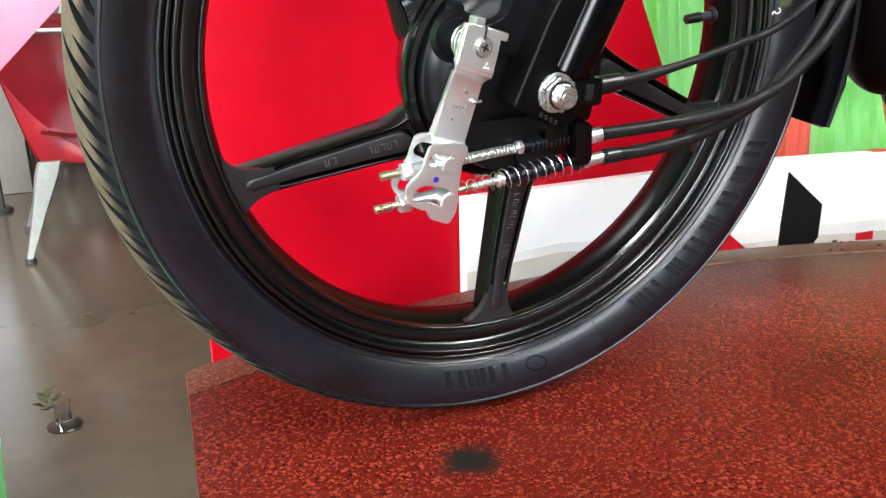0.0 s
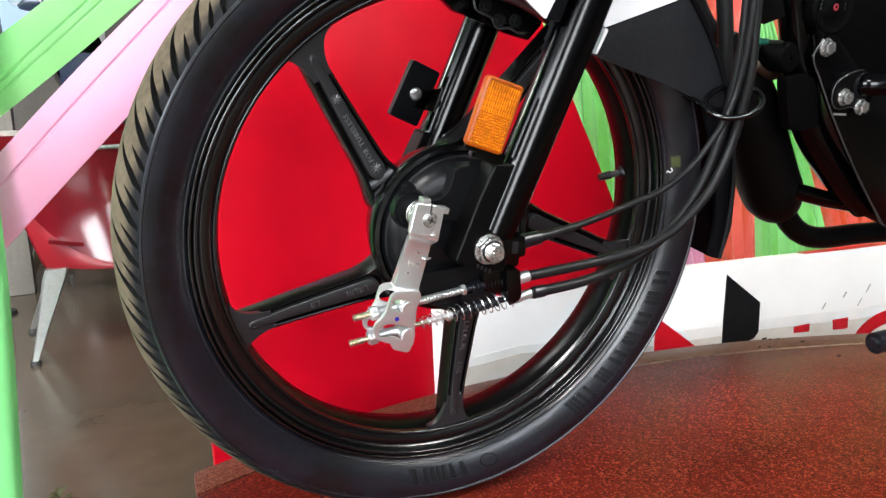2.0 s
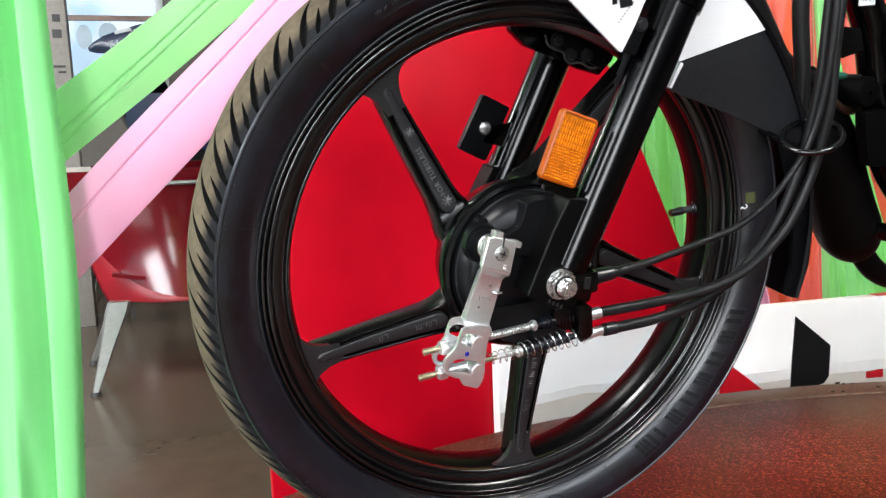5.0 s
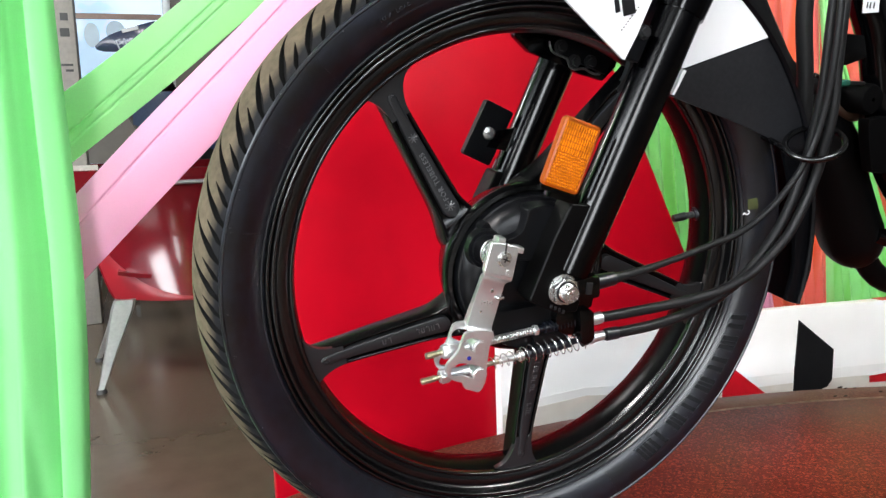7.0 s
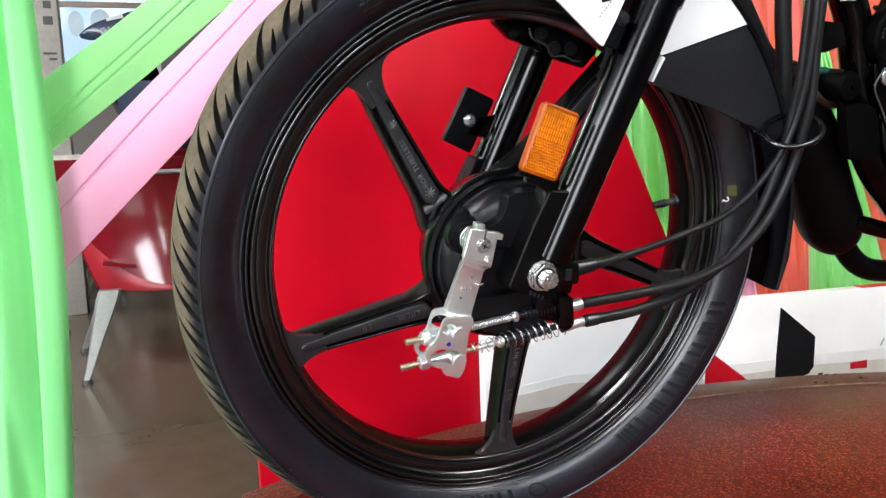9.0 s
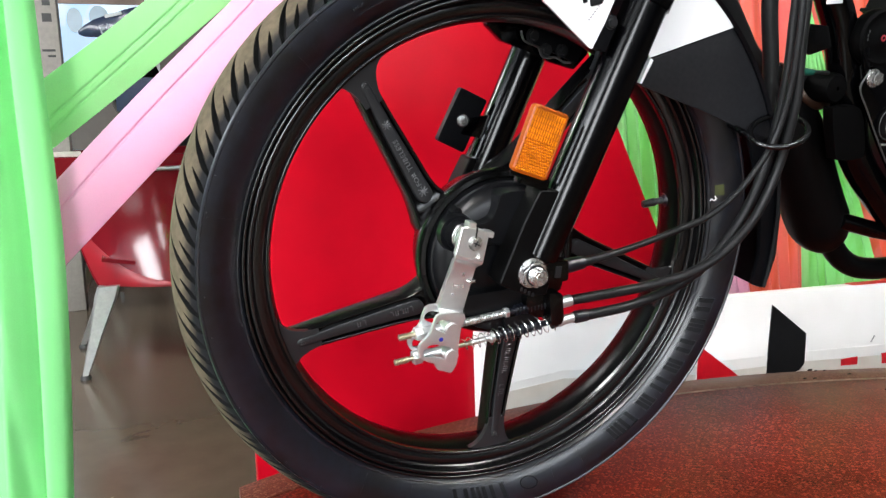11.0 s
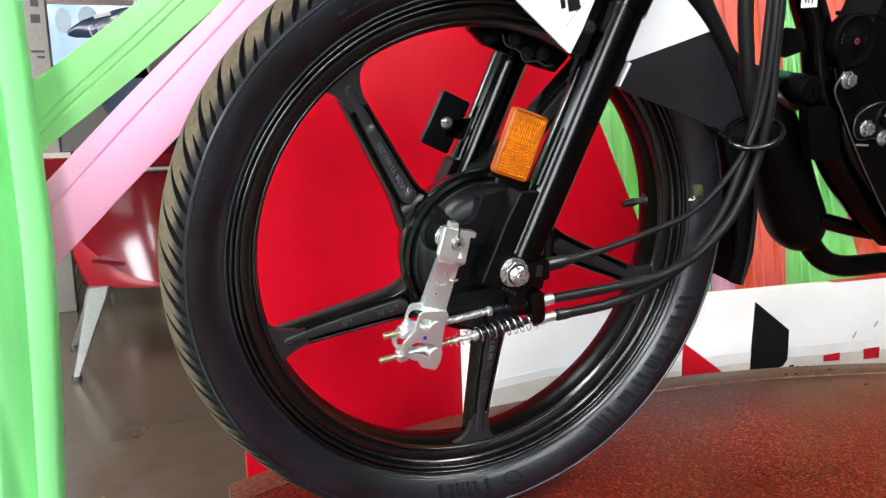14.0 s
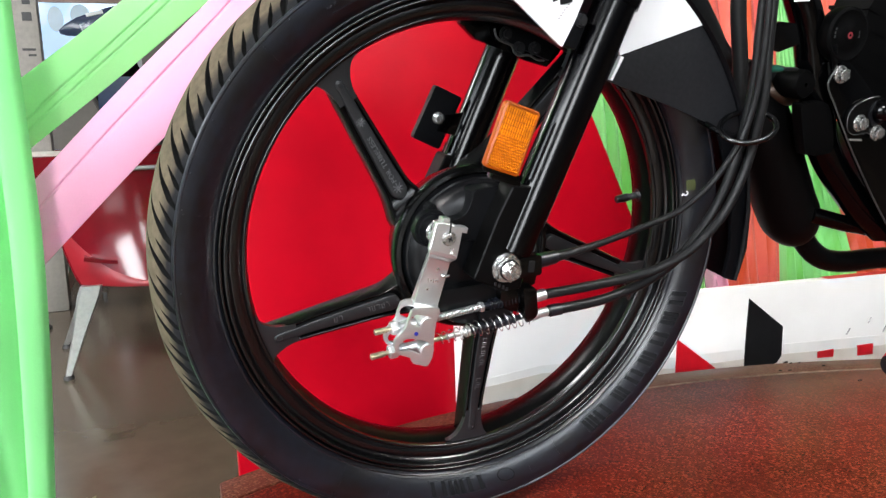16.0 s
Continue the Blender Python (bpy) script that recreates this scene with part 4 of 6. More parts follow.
part("boss_pad", plate([(-0.008, -0.052), (0.028, -0.046), (0.031, -0.066), (0.004, -0.0735)], -0.039, -0.033, 0.0025), DRUM, brake)
wear = cyl((-0.0553, -0.008, 0.0440), (-0.0553, -0.0195, 0.0440), 0.0052, 0.0046, 20, 0.0008)
cyl((-0.0553, -0.0192, 0.0440), (-0.0553, -0.0204, 0.0440), 0.0024, seg=10, bm=wear)
part("wear_plug", wear, DRUM, brake)

# fork legs
def fork_x(z):
    return 0.0158 + 0.3370 * z


FORKDIR = Vector((0.331, 0, 1)).normalized()
AX, AZ = 0.0078, -0.0026
for y, near in ((-0.042, True), (0.116, False)):
    p0 = Vector((fork_x(0.004) - (0.0 if near else 0.0105), y, 0.004))
    leg = part("fork_leg", cyl(p0 + FORKDIR * 0.006, p0 + FORKDIR * 0.262, 0.0197, 0.0197, 40, 0.0015), FORKPAINT, bike, "gloss black telescopic fork leg")
    part("collar", cyl(p0 + FORKDIR * 0.246, p0 + FORKDIR * 0.276, 0.0215, 0.0224, 40, 0.003), GLOSS, leg)
    part("stanchion", cyl(p0 + FORKDIR * 0.27, p0 + FORKDIR * 0.46, 0.0155, seg=32), GLOSS, leg)
    s = -1 if near else 1
    # flattened axle end
    lug = plate([(0.0060, 0.0740), (-0.0060, 0.0445), (-0.0158, 0.0126), (-0.0237, -0.0132), (-0.0200, -0.0150), (0.0082, -0.0255), (0.0260, -0.0245), (0.0319, 0.0077), (0.0340, 0.0361), (0.0330, 0.0740)], y - 0.0135, y + 0.0135, 0.003, segments=3)
    part("axle_lug", lug, MATT, leg)
    part("slider_rib", tube([(p0 + FORKDIR * 0.008 + Vector((-0.0185, s * 0.006, 0))), (p0 + FORKDIR * 0.085 + Vector((-0.0185, s * 0.006, 0)))], 0.0022, 8, 0), GLOSS, leg)
    if near:
        nut = cyl((AX, y - 0.0115, AZ), (AX, y - 0.0140, AZ), 0.0150, seg=40, bevel=0.0008)
        part("axle_washer", nut, CHROME, leg, "bright steel washer")
        nb = cyl((AX, y - 0.0138, AZ), (AX, y - 0.0152, AZ), 0.0142, 0.0138, 36, 0.0005)
        cyl((AX, y - 0.0150, AZ), (AX, y - 0.0215, AZ), 0.0132, 0.0130, 6, 0.0010, bm=nb)
        part("axle_nut", nb, CHROME, leg, "bright steel axle nut")
        part("nut_bore", cyl((AX, y - 0.0210, AZ), (AX, y - 0.0219, AZ), 0.0100, 0.0098, 28, 0.0003), DARKBOLT, leg)
        ab = cyl((AX, y - 0.0215, AZ), (AX, y - 0.0300, AZ), 0.0080, 0.0076, 28, 0.0012)
        for i in range(5):
            lathe([(0.0079, y - 0.0222 - i * 0.0014), (0.0085, y - 0.0228 - i * 0.0014), (0.0079, y - 0.0234 - i * 0.0014)], 28, centre=(AX, 0, AZ), bm=ab)
        cyl((AX, y - 0.0298, AZ), (AX, y - 0.0303, AZ), 0.0048, 0.0044, 24, 0.0003, bm=ab)
        part("axle_end", ab, CHROME, leg, "threaded steel axle end")
    else:
        part("axle_head", hexbolt((0, y + 0.013, 0), (0, 1, 0), 0.014, 0.014), CHROME, leg)
part("axle", cyl((0.004, -0.05, -0.001), (0, 0.11, 0), 0.0075, seg=20), ZINC, bike)

# moulded code on the fork foot: a row of small plain bars
for i in range(4):
    part("moulded_mark", box((-0.0012 + i * 0.0042, -0.0557, -0.0182 - i * 0.0018), (0.0024, 0.0010, 0.0034), 0.0004), PANEL, bike)

# amber reflector on its bracket, and the far one seen from behind
AMBER = bpy.data.materials.new("amber_reflector_plastic")
AMBER.use_nodes = True
_n, _l = AMBER.node_tree.nodes, AMBER.node_tree.links
_b = _n["Principled BSDF"]
_b.inputs["Roughness"].default_value = 0.36
_b.inputs["Specular IOR Level"].default_value = 0.3
_noise = _n.new("ShaderNodeTexNoise")
_noise.inputs["Scale"].default_value = 160
_ramp = _n.new("ShaderNodeValToRGB")
_ramp.color_ramp.elements[0].color, _ramp.color_ramp.elements[1].color = (0.20, 0.030, 0.001, 1), (0.34, 0.070, 0.002, 1)
_ramp.color_ramp.elements[0].position, _ramp.color_ramp.elements[1].position = 0.35, 0.65
_l.new(_noise.outputs["Fac"], _ramp.inputs[0])
_l.new(_ramp.outputs[0], _b.inputs["Base Color"])
# lighter copy of the amber: bright cells over dark gaps, shading put in colour
AMBERLIT = material("lit_amber_plastic", (0.72, 0.20, 0.004), 0.22, vary=0.2, grain=200, blotch=60)

RC, RT = Vector((-0.0039, -0.0585, 0.1169)), 75.0     # centre, and the turn of its long side from x
reflector = part("reflector", plate(rounded(RC.x, RC.z, 0.0600, 0.0360, 0.004, RT), RC.y - 0.004, RC.y + 0.003, 0.0015), AMBER, bike, "amber prismatic side reflector")
ca, sa = math.cos(radians(RT)), math.sin(radians(RT))
ex, ez = Vector((ca, 0, sa)), Vector((-sa, 0, ca))
cells = bmesh.new()
for i in range(13):                       # fine upright ribs on the upper half, crossed by shallow steps
    o = -0.0145 + i * 0.00242
    for j in range(5):
        c = RC + ez * o + ex * (0.0030 + j * 0.0052) + Vector((0, -0.0042, 0))
        tube([c - ex * 0.0023, c + ex * 0.0023], 0.00085, 6, 0, bm=cells)
tagged(part("rib_grid", cells, AMBERLIT, reflector), kind="stuff")
cells = bmesh.new()
for i in range(11):
    for j in range(12):
        o = (-0.0262 + i * 0.00252, -0.0148 + (j + 0.5 * (i % 2)) * 0.00258)
        c = RC + ex * o[0] + ez * o[1] + Vector((0, -0.004, 0))
        cyl(c, c + Vector((0, -0.0009, 0)), 0.00125, 0.0006, 6, bm=cells)
tagged(part("prism_grid", cells, AMBERLIT, reflector), kind="stuff")
rim_bm = bmesh.new()
o1, o2 = rounded(RC.x, RC.z, 0.0600, 0.0360, 0.004, RT), rounded(RC.x, RC.z, 0.0562, 0.0322, 0.003, RT)
for i in range(len(o1)):
    j = (i + 1) % len(o1)
    v = [rim_bm.verts.new((o[k][0], RC.y - yy, o[k][1])) for o, k, yy in ((o1, i, 0.0042), (o1, j, 0.0042), (o2, j, 0.0052), (o2, i, 0.0052))]
    rim_bm.faces.new(v)
bmesh.ops.remove_doubles(rim_bm, verts=rim_bm.verts, dist=1e-5)
bmesh.ops.solidify(rim_bm, geom=rim_bm.faces[:], thickness=0.001)
part("reflector_rim", rim_bm, AMBER, reflector)
part("reflector_bracket", plate(rounded(RC.x + 0.003, RC.z - 0.004, 0.062, 0.036, 0.003, RT), RC.y + 0.003, RC.y + 0.006, 0.001), GLOSS, bike)
part("reflector_stay", box((0.000, -0.048, 0.081), (0.03, 0.012, 0.010), 0.002, Euler((0, radians(14), 0)).to_matrix()), GLOSS, bike)

FC = Vector((-0.005, 0.108, 0.1128))
far = part("far_reflector", plate(rounded(FC.x, FC.z, 0.060, 0.0335, 0.003, 69), FC.y, FC.y + 0.009, 0.001), PLASTIC, bike, "back of the other black reflector holder")
part("far_reflector_stay", plate([(0.0, 0.116), (0.0245, 0.1195), (0.0170, 0.0950), (-0.006, 0.098)], FC.y, FC.y + 0.004, 0.0006), GLOSS, far)
part("tab_edge", tube([(0.0248, FC.y - 0.0004, 0.1195), (0.0172, FC.y - 0.0004, 0.0950)], 0.0007, 6, 0), EDGE, far, "bright edge line")
part("bolt", hexbolt(FC + Vector((0, -0.0002, 0)), (0, -1, 0), 0.0048, 0.006), CHROME, far, "bright bolt")

# brake arm: clamp, cranked blade and forked end
def strap(rows, thick):
    """A bent flat bar: each row gives its two edges and how far forward it stands."""
    b = bmesh.new()
    f, r = [], []
    for (xa, za), (xb, zb), y in rows:
        f.append([b.verts.new(Vector((xa, y, za)).lerp(Vector((xb, y, zb)), t)) for t in (0, 0.5, 1)])
        r.append([b.verts.new(Vector((xa, y + thick, za)).lerp(Vector((xb, y + thick, zb)), t)) for t in (0, 0.5, 1)])
    for i in range(len(f) - 1):
        for j in (0, 1):
            b.faces.new((f[i][j], f[i][j + 1], f[i + 1][j + 1], f[i + 1][j]))
            b.faces.new((r[i][j + 1], r[i][j], r[i + 1][j], r[i + 1][j + 1]))
        b.faces.new((f[i][0], f[i + 1][0], r[i + 1][0], r[i][0]))
        b.faces.new((f[i + 1][2], f[i][2], r[i][2], r[i + 1][2]))
    for i in (0, -1):
        b.faces.new((f[i][0], f[i][1], f[i][2], r[i][2], r[i][1], r[i][0]))
    bmesh.ops.recalc_face_normals(b, faces=b.faces)
    return bevelled(b, 0.0006, 2, 55)


arm = part("brake_arm", strap((((-0.0694, 0.0150), (-0.0418, 0.0085), -0.0546), ((-0.0690, 0.0122), (-0.0424, 0.0056), -0.0540), ((-0.0668, 0.0088), (-0.0445, 0.0024), -0.0490), ((-0.0670, 0.0060), (-0.0453, 0.0000), -0.0472),
                               ((-0.0720, -0.0160), (-0.0490, -0.0190), -0.0470), ((-0.0766, -0.0348), (-0.0526, -0.0376), -0.0470), ((-0.0771, -0.0372), (-0.0531, -0.0396), -0.0478), ((-0.0772, -0.0402), (-0.0538, -0.0420), -0.0518), ((-0.0778, -0.0440), (-0.0545, -0.0450), -0.0522)), 0.0034), ZINC, bike, "zinc plated brake arm")
clamp = plate([(-0.0652, 0.0405), (-0.0592, 0.0402), (-0.0403, 0.0367), (-0.0395, 0.0294), (-0.0420, 0.0080), (-0.0696, 0.0148)], -0.0552, -0.0490, 0.0016, segments=3)
part("clamp", clamp, ZINC, arm)
part("clamp_back", plate([(-0.0560, 0.0385), (-0.0425, 0.0360), (-0.0435, 0.0120), (-0.0560, 0.0150)], -0.0495, -0.0400, 0.0015), ZINC, arm)
part("cam_shaft", cyl((-0.0519, -0.025, 0.0262), (-0.0519, -0.050, 0.0262), 0.0068, seg=24, bevel=0.0006), CHROME, arm)
part("clamp_ear", box((-0.0556, -0.0490, 0.0415), (0.0070, 0.011, 0.0056), 0.0011, Euler((0, radians(4), 0)).to_matrix()), ZINC, arm)
part("clamp_ear", box((-0.0376, -0.0490, 0.0332), (0.0070, 0.011, 0.0054), 0.0011, Euler((0, radians(10), 0)).to_matrix()), ZINC, arm)
part("clamp_slit", box((-0.0516, -0.0552, 0.0352), (0.0014, 0.0014, 0.0090), 0.0003, Euler((0, radians(4), 0)).to_matrix()), DARKBOLT, arm)
sc = cyl((-0.0519, -0.0548, 0.0259), (-0.0519, -0.0558, 0.0259), 0.0068, seg=32, bevel=0.0003)
cyl((-0.0519, -0.0556, 0.0259), (-0.0519, -0.0578, 0.0259), 0.0056, 0.0053, 28, 0.0007, bm=sc)
part("cam_end", sc, CHROME, arm, "bright pinch bolt head")
for turn in (20, 110):
    part("cross_slot", box((-0.0519, -0.0578, 0.0259), (0.0056, 0.0008, 0.0013), 0.0002, Euler((0, radians(turn), 0)).to_matrix()), DARKBOLT, arm)
zed = tube([(-0.0500, -0.0553, 0.0165), (-0.0472, -0.0553, 0.0163), (-0.0498, -0.0553, 0.0128), (-0.0468, -0.0553, 0.0126)], 0.00045, 6, 0)
part("stamped_mark", zed, CHROME, arm)
for dx, dz, w, h in ((-0.0650, -0.0150, 0.0006, 0.0040), (-0.0625, -0.0152, 0.0022, 0.0008), (-0.0600, -0.0158, 0.0006, 0.0040), (-0.0575, -0.0158, 0.0022, 0.0008), (-0.0555, -0.0160, 0.0006, 0.0040), (-0.0565, -0.0050, 0.0026, 0.0030), (-0.0650, -0.0235, 0.0020, 0.0020)):
    part("stamped_mark", box((dx, -0.0472, dz), (w, 0.0007, h), 0.0002), CHROME, arm)
side = bmesh.new()
xa, za, ya, xb, zb, yb = -0.0668, 0.0088, -0.0478, -0.0766, -0.0352, -0.0462
pts = [(xa, ya, za), (xb, yb, zb), (xb + 0.0016, -0.034, zb - 0.002), (xa + 0.004, -0.034, za - 0.002)]
v = [side.verts.new(c) for c in pts] + [side.verts.new(Vector(c) + Vector((0.0022, 0, 0.0004))) for c in pts]
for f in ((0, 1, 2, 3), (7, 6, 5, 4), (0, 4, 5, 1), (1, 5, 6, 2), (2, 6, 7, 3), (3, 7, 4, 0)):
    side.faces.new([v[i] for i in f])
part("side_flange", side, ZINC, arm)
part("stop_pin", tube([(-0.0525, -0.0472, -0.0105), (-0.0500, -0.0490, -0.0112), (-0.0455, -0.0490, -0.0108)], 0.0013, 10), CHROME, arm)
# forked end with two openings for the rod pins
fork_out = [(-0.0775, -0.0395), (-0.0826, -0.0477), (-0.0846, -0.0558), (-0.0880, -0.0611), (-0.0939, -0.0678), (-0.0947, -0.0744), (-0.0917, -0.0812), (-0.0837, -0.0852), (-0.0785, -0.0870), (-0.0752, -0.0925), (-0.0690, -0.0946), (-0.0614, -0.0965), (-0.0578, -0.0910), (-0.0562, -0.0855), (-0.0565, -0.0725), (-0.0560, -0.0547), (-0.0540, -0.0405)]


def pierced(outline, holes, y0, y1, bevel):
    """A flat piece with openings cut through it."""
    b = bmesh.new()
    edges = []
    for loop in (outline, *holes):
        v = [b.verts.new((x, y0, z)) for x, z in loop]
        edges += [b.edges.new((v[k], v[(k + 1) % len(v)])) for k in range(len(v))]
    bmesh.ops.triangle_fill(b, edges=edges, use_beauty=True)
    g = bmesh.ops.extrude_face_region(b, geom=b.faces[:])
    bmesh.ops.translate(b, vec=(0, y1 - y0, 0), verts=[e for e in g["geom"] if isinstance(e, bmesh.types.BMVert)])
    bmesh.ops.recalc_face_normals(b, faces=b.faces)
    return bevelled(b, bevel, 2, 50)


slots = [smooth_loop([(-0.0808, -0.0489), (-0.0762, -0.0454), (-0.0689, -0.0462), (-0.0626, -0.0488), (-0.0605, -0.0556), (-0.0648, -0.0600), (-0.0753, -0.0560), (-0.0803, -0.0533)], 3), smooth_loop([(-0.0902, -0.0736), (-0.0835, -0.0685), (-0.0741, -0.0691), (-0.0637, -0.0721), (-0.0592, -0.0781), (-0.0605, -0.0850), (-0.0711, -0.0827), (-0.0798, -0.0797), (-0.0886, -0.0792)], 3)]
fork_end = part("forked_end", pierced(smooth_loop(fork_out, 3), slots, -0.0535, -0.0495, 0.0007), ZINC, arm)
part("back_plate", pierced([(x - 0.005, z + 0.003) for x, z in smooth_loop(fork_out, 3)], [[(x - 0.005, z + 0.003) for x, z in lp] for lp in slots], -0.0375, -0.0345, 0.0006), ZINC, arm)
for x, z in ((-0.0650, -0.0542), (-0.0628, -0.0800)):
    part("pin", cyl((x, -0.0352, z), (x, -0.0552, z), 0.0068, seg=28, bevel=0.0012), ZINC, fork_end)
part("paint_dot", cyl((-0.0746, -0.0536, -0.0636), (-0.0746, -0.0539, -0.0636), 0.0020, seg=14), material("blue_paint_dot", (0.01, 0.015, 0.25), 0.4), fork_end)

# return spring round the cam
part("return_spring", coil((-0.0515, -0.026, 0.0248), (-0.0515, -0.0485, 0.0248), 0.0116, 5, 0.00085), CHROME, bike, "bright return spring")

# cable rods, adjusters and springs
def lerp3(a, b, t):
    return Vector(a).lerp(Vector(b), t)


BRASS = material("zinc_brass_rod", (0.62, 0.55, 0.40), 0.32, metal=0.9, vary=0.12, grain=200)
U0, U1 = (-0.1107, -0.042, -0.0646), (0.034, -0.038, -0.0395)
W0, W1 = (-0.1127, -0.042, -0.0884), (0.050, -0.038, -0.0572)
for a, b, s_pin in ((U0, U1, 0.31), (W0, W1, 0.29)):
    rod = part("adjuster_rod", cyl(a, lerp3(a, b, 0.62), 0.0022, seg=16, bevel=0.0004), BRASS, bike, "threaded plated rod")
    th = bmesh.new()
    for i in range(8):
        p, q = lerp3(a, b, 0.004 + i * 0.010), lerp3(a, b, 0.010 + i * 0.010)
        cyl(p, q, 0.0031, 0.0026, 12, bm=th)
    part("thread", th, BRASS, rod)
    nb = cyl(lerp3(a, b, 0.105), lerp3(a, b, 0.155), 0.0068, seg=6, bevel=0.0008)
    cyl(lerp3(a, b, 0.15), lerp3(a, b, 0.30), 0.0046, seg=20, bm=nb)
    cyl(lerp3(a, b, 0.145), lerp3(a, b, 0.165), 0.0062, 0.0050, 20, bm=nb)
    part("adjuster_nut", nb, ZINC, rod)
# upper cable: threaded sleeve, then a ribbed boot into the anchor
sl = cyl(lerp3(U0, U1, 0.36), lerp3(U0, U1, 0.715), 0.0024, seg=16)
for i in range(20):
    p = lerp3(U0, U1, 0.37 + i * 0.0170)
    q = lerp3(U0, U1, 0.37 + i * 0.0170 + 0.009)
    cyl(p, q, 0.0038, 0.0034, seg=14, bm=sl)
part("spring_sleeve", sl, ZINC, bike, "fine wound steel sleeve")
part("sleeve_nut", cyl(lerp3(U0, U1, 0.715), lerp3(U0, U1, 0.745), 0.0052, seg=6, bevel=0.0006), ZINC, bike)
bt = cyl(lerp3(U0, U1, 0.745), lerp3(U0, U1, 1.0), 0.0030, seg=14)
for i in range(9):
    cyl(lerp3(U0, U1, 0.79 + i * 0.024), lerp3(U0, U1, 0.803 + i * 0.024), 0.0052 + 0.0002 * i, seg=16, bevel=0.0006, bm=bt)
part("rubber_boot", bt, RUBBER, bike, "ribbed black rubber boot")
# lower cable: coil spring over a rod, boot inside it
part("cable_spring", coil(lerp3(W0, W1, 0.405), lerp3(W0, W1, 0.60), 0.0052, 5, 0.00042, r1=0.0068), CHROME, bike, "open steel coil spring")
part("cable_spring", coil(lerp3(W0, W1, 0.60), lerp3(W0, W1, 0.97), 0.0074, 8.5, 0.00045, r1=0.0096), CHROME, bike, "open steel coil spring")
part("rod_collar", cyl(lerp3(W0, W1, 0.45), lerp3(W0, W1, 0.62), 0.0027, seg=16), ZINC, bike)
part("sleeve_nut", cyl(lerp3(W0, W1, 0.57), lerp3(W0, W1, 0.60), 0.0052, seg=12, bevel=0.0006), ZINC, bike)
bt = cyl(lerp3(W0, W1, 0.60), lerp3(W0, W1, 0.95), 0.0030, seg=14)
for i in range(10):
    cyl(lerp3(W0, W1, 0.62 + i * 0.029), lerp3(W0, W1, 0.637 + i * 0.029), 0.0050, seg=16, bevel=0.0006, bm=bt)
part("rubber_boot", bt, RUBBER, bike, "ribbed black rubber boot")
part("cable_anchor", plate([(0.0320, -0.0250), (0.0440, -0.0250), (0.0475, -0.028), (0.0520, -0.052), (0.0500, -0.0575), (0.0410, -0.0590), (0.0375, -0.052)], -0.050, -0.026, 0.003), SATIN, bike, "satin black cable anchor")
part("anchor_lug", plate(smooth_loop([(0.012, -0.028), (0.032, -0.0265), (0.036, -0.050), (0.018, -0.048)], 3), -0.044, -0.028, 0.004), SATIN, bike)
for p0, p1, r in (((0.0475, -0.037, -0.0410), (0.0645, -0.037, -0.0372), 0.0064), ((0.0520, -0.037, -0.0592), (0.0700, -0.037, -0.0552), 0.0052)):
    fb = cyl(p0, lerp3(p0, p1, 0.3), r * 1.05, seg=24, bevel=0.0005)
    cyl(lerp3(p0, p1, 0.28), p1, r * 0.9, seg=24, bevel=0.0006, bm=fb)
    part("cable_ferrule", fb, ZINC, bike, "bright ferrule")
part("ferrule_tail", cyl((0.046, -0.038, -0.0625), (0.060, -0.037, -0.0575), 0.0034, 0.0040, 14), DARKBOLT, bike)

# cables: two brake cables that join, the speedometer cable, and the bundle up to the bars
part("brake_cable", tube([(0.0655, -0.037, -0.0374), (0.112, -0.037, -0.0315), (0.1455, -0.037, -0.0265), (0.173, -0.042, -0.0186), (0.193, -0.044, -0.0118), (0.2257, -0.045, 0.0058), (0.2562, -0.045, 0.0365), (0.2717, -0.045, 0.0670), (0.2805, -0.046, 0.1027), (0.2800, -0.050, 0.135), (0.2765, -0.055, 0.170), (0.2705, -0.055, 0.21), (0.2645, -0.055, 0.2643), (0.257, -0.05, 0.36)], 0.0049, 14), CABLE, bike, "thick black brake cable")
part("brake_cable", tube([(0.0690, -0.037, -0.0555), (0.096, -0.037, -0.0522), (0.129, -0.036, -0.0474), (0.162, -0.034, -0.0392), (0.195, -0.032, -0.0262), (0.228, -0.030, -0.004), (0.252, -0.030, 0.028), (0.266, -0.032, 0.06), (0.2745, -0.034, 0.10), (0.2770, -0.036, 0.14), (0.2740, -0.040, 0.19), (0.268, -0.04, 0.25), (0.258, -0.04, 0.36)], 0.0052, 14), CABLE, bike, "thick black brake cable")
part("cable_sleeve", tube([(0.0720, -0.037, -0.0552), (0.084, -0.037, -0.0537)], 0.0062, 14, 0), RUBBER, bike)
part("speedometer_cable", tube([(0.045, -0.050, 0.0015), (0.0714, -0.050, 0.0065), (0.1023, -0.050, 0.0145), (0.1337, -0.050, 0.0244), (0.1656, -0.050, 0.0357), (0.198, -0.050, 0.0485), (0.2287, -0.050, 0.0722), (0.2512, -0.050, 0.102), (0.2626, -0.052, 0.1314), (0.2650, -0.056, 0.17), (0.2600, -0.060, 0.22), (0.2540, -0.06, 0.27), (0.246, -0.055, 0.36)], lambda t: 0.0032 if t > 0.20 else 0.0056 - 0.0024 * min(1, t / 0.2), 12), CABLE, bike, "thin black speedometer cable")
sb = plate(rounded(0.0325, -0.002, 0.024, 0.020, 0.003, 8), -0.058, -0.040, 0.0015)
part("speedometer_drive", sb, SATIN, bike, "black speedometer drive housing")
part("drive_sleeve", cyl((0.040, -0.050, 0.0005), (0.064, -0.050, 0.005), 0.0074, 0.0062, 20, 0.0008), RUBBER, bike)
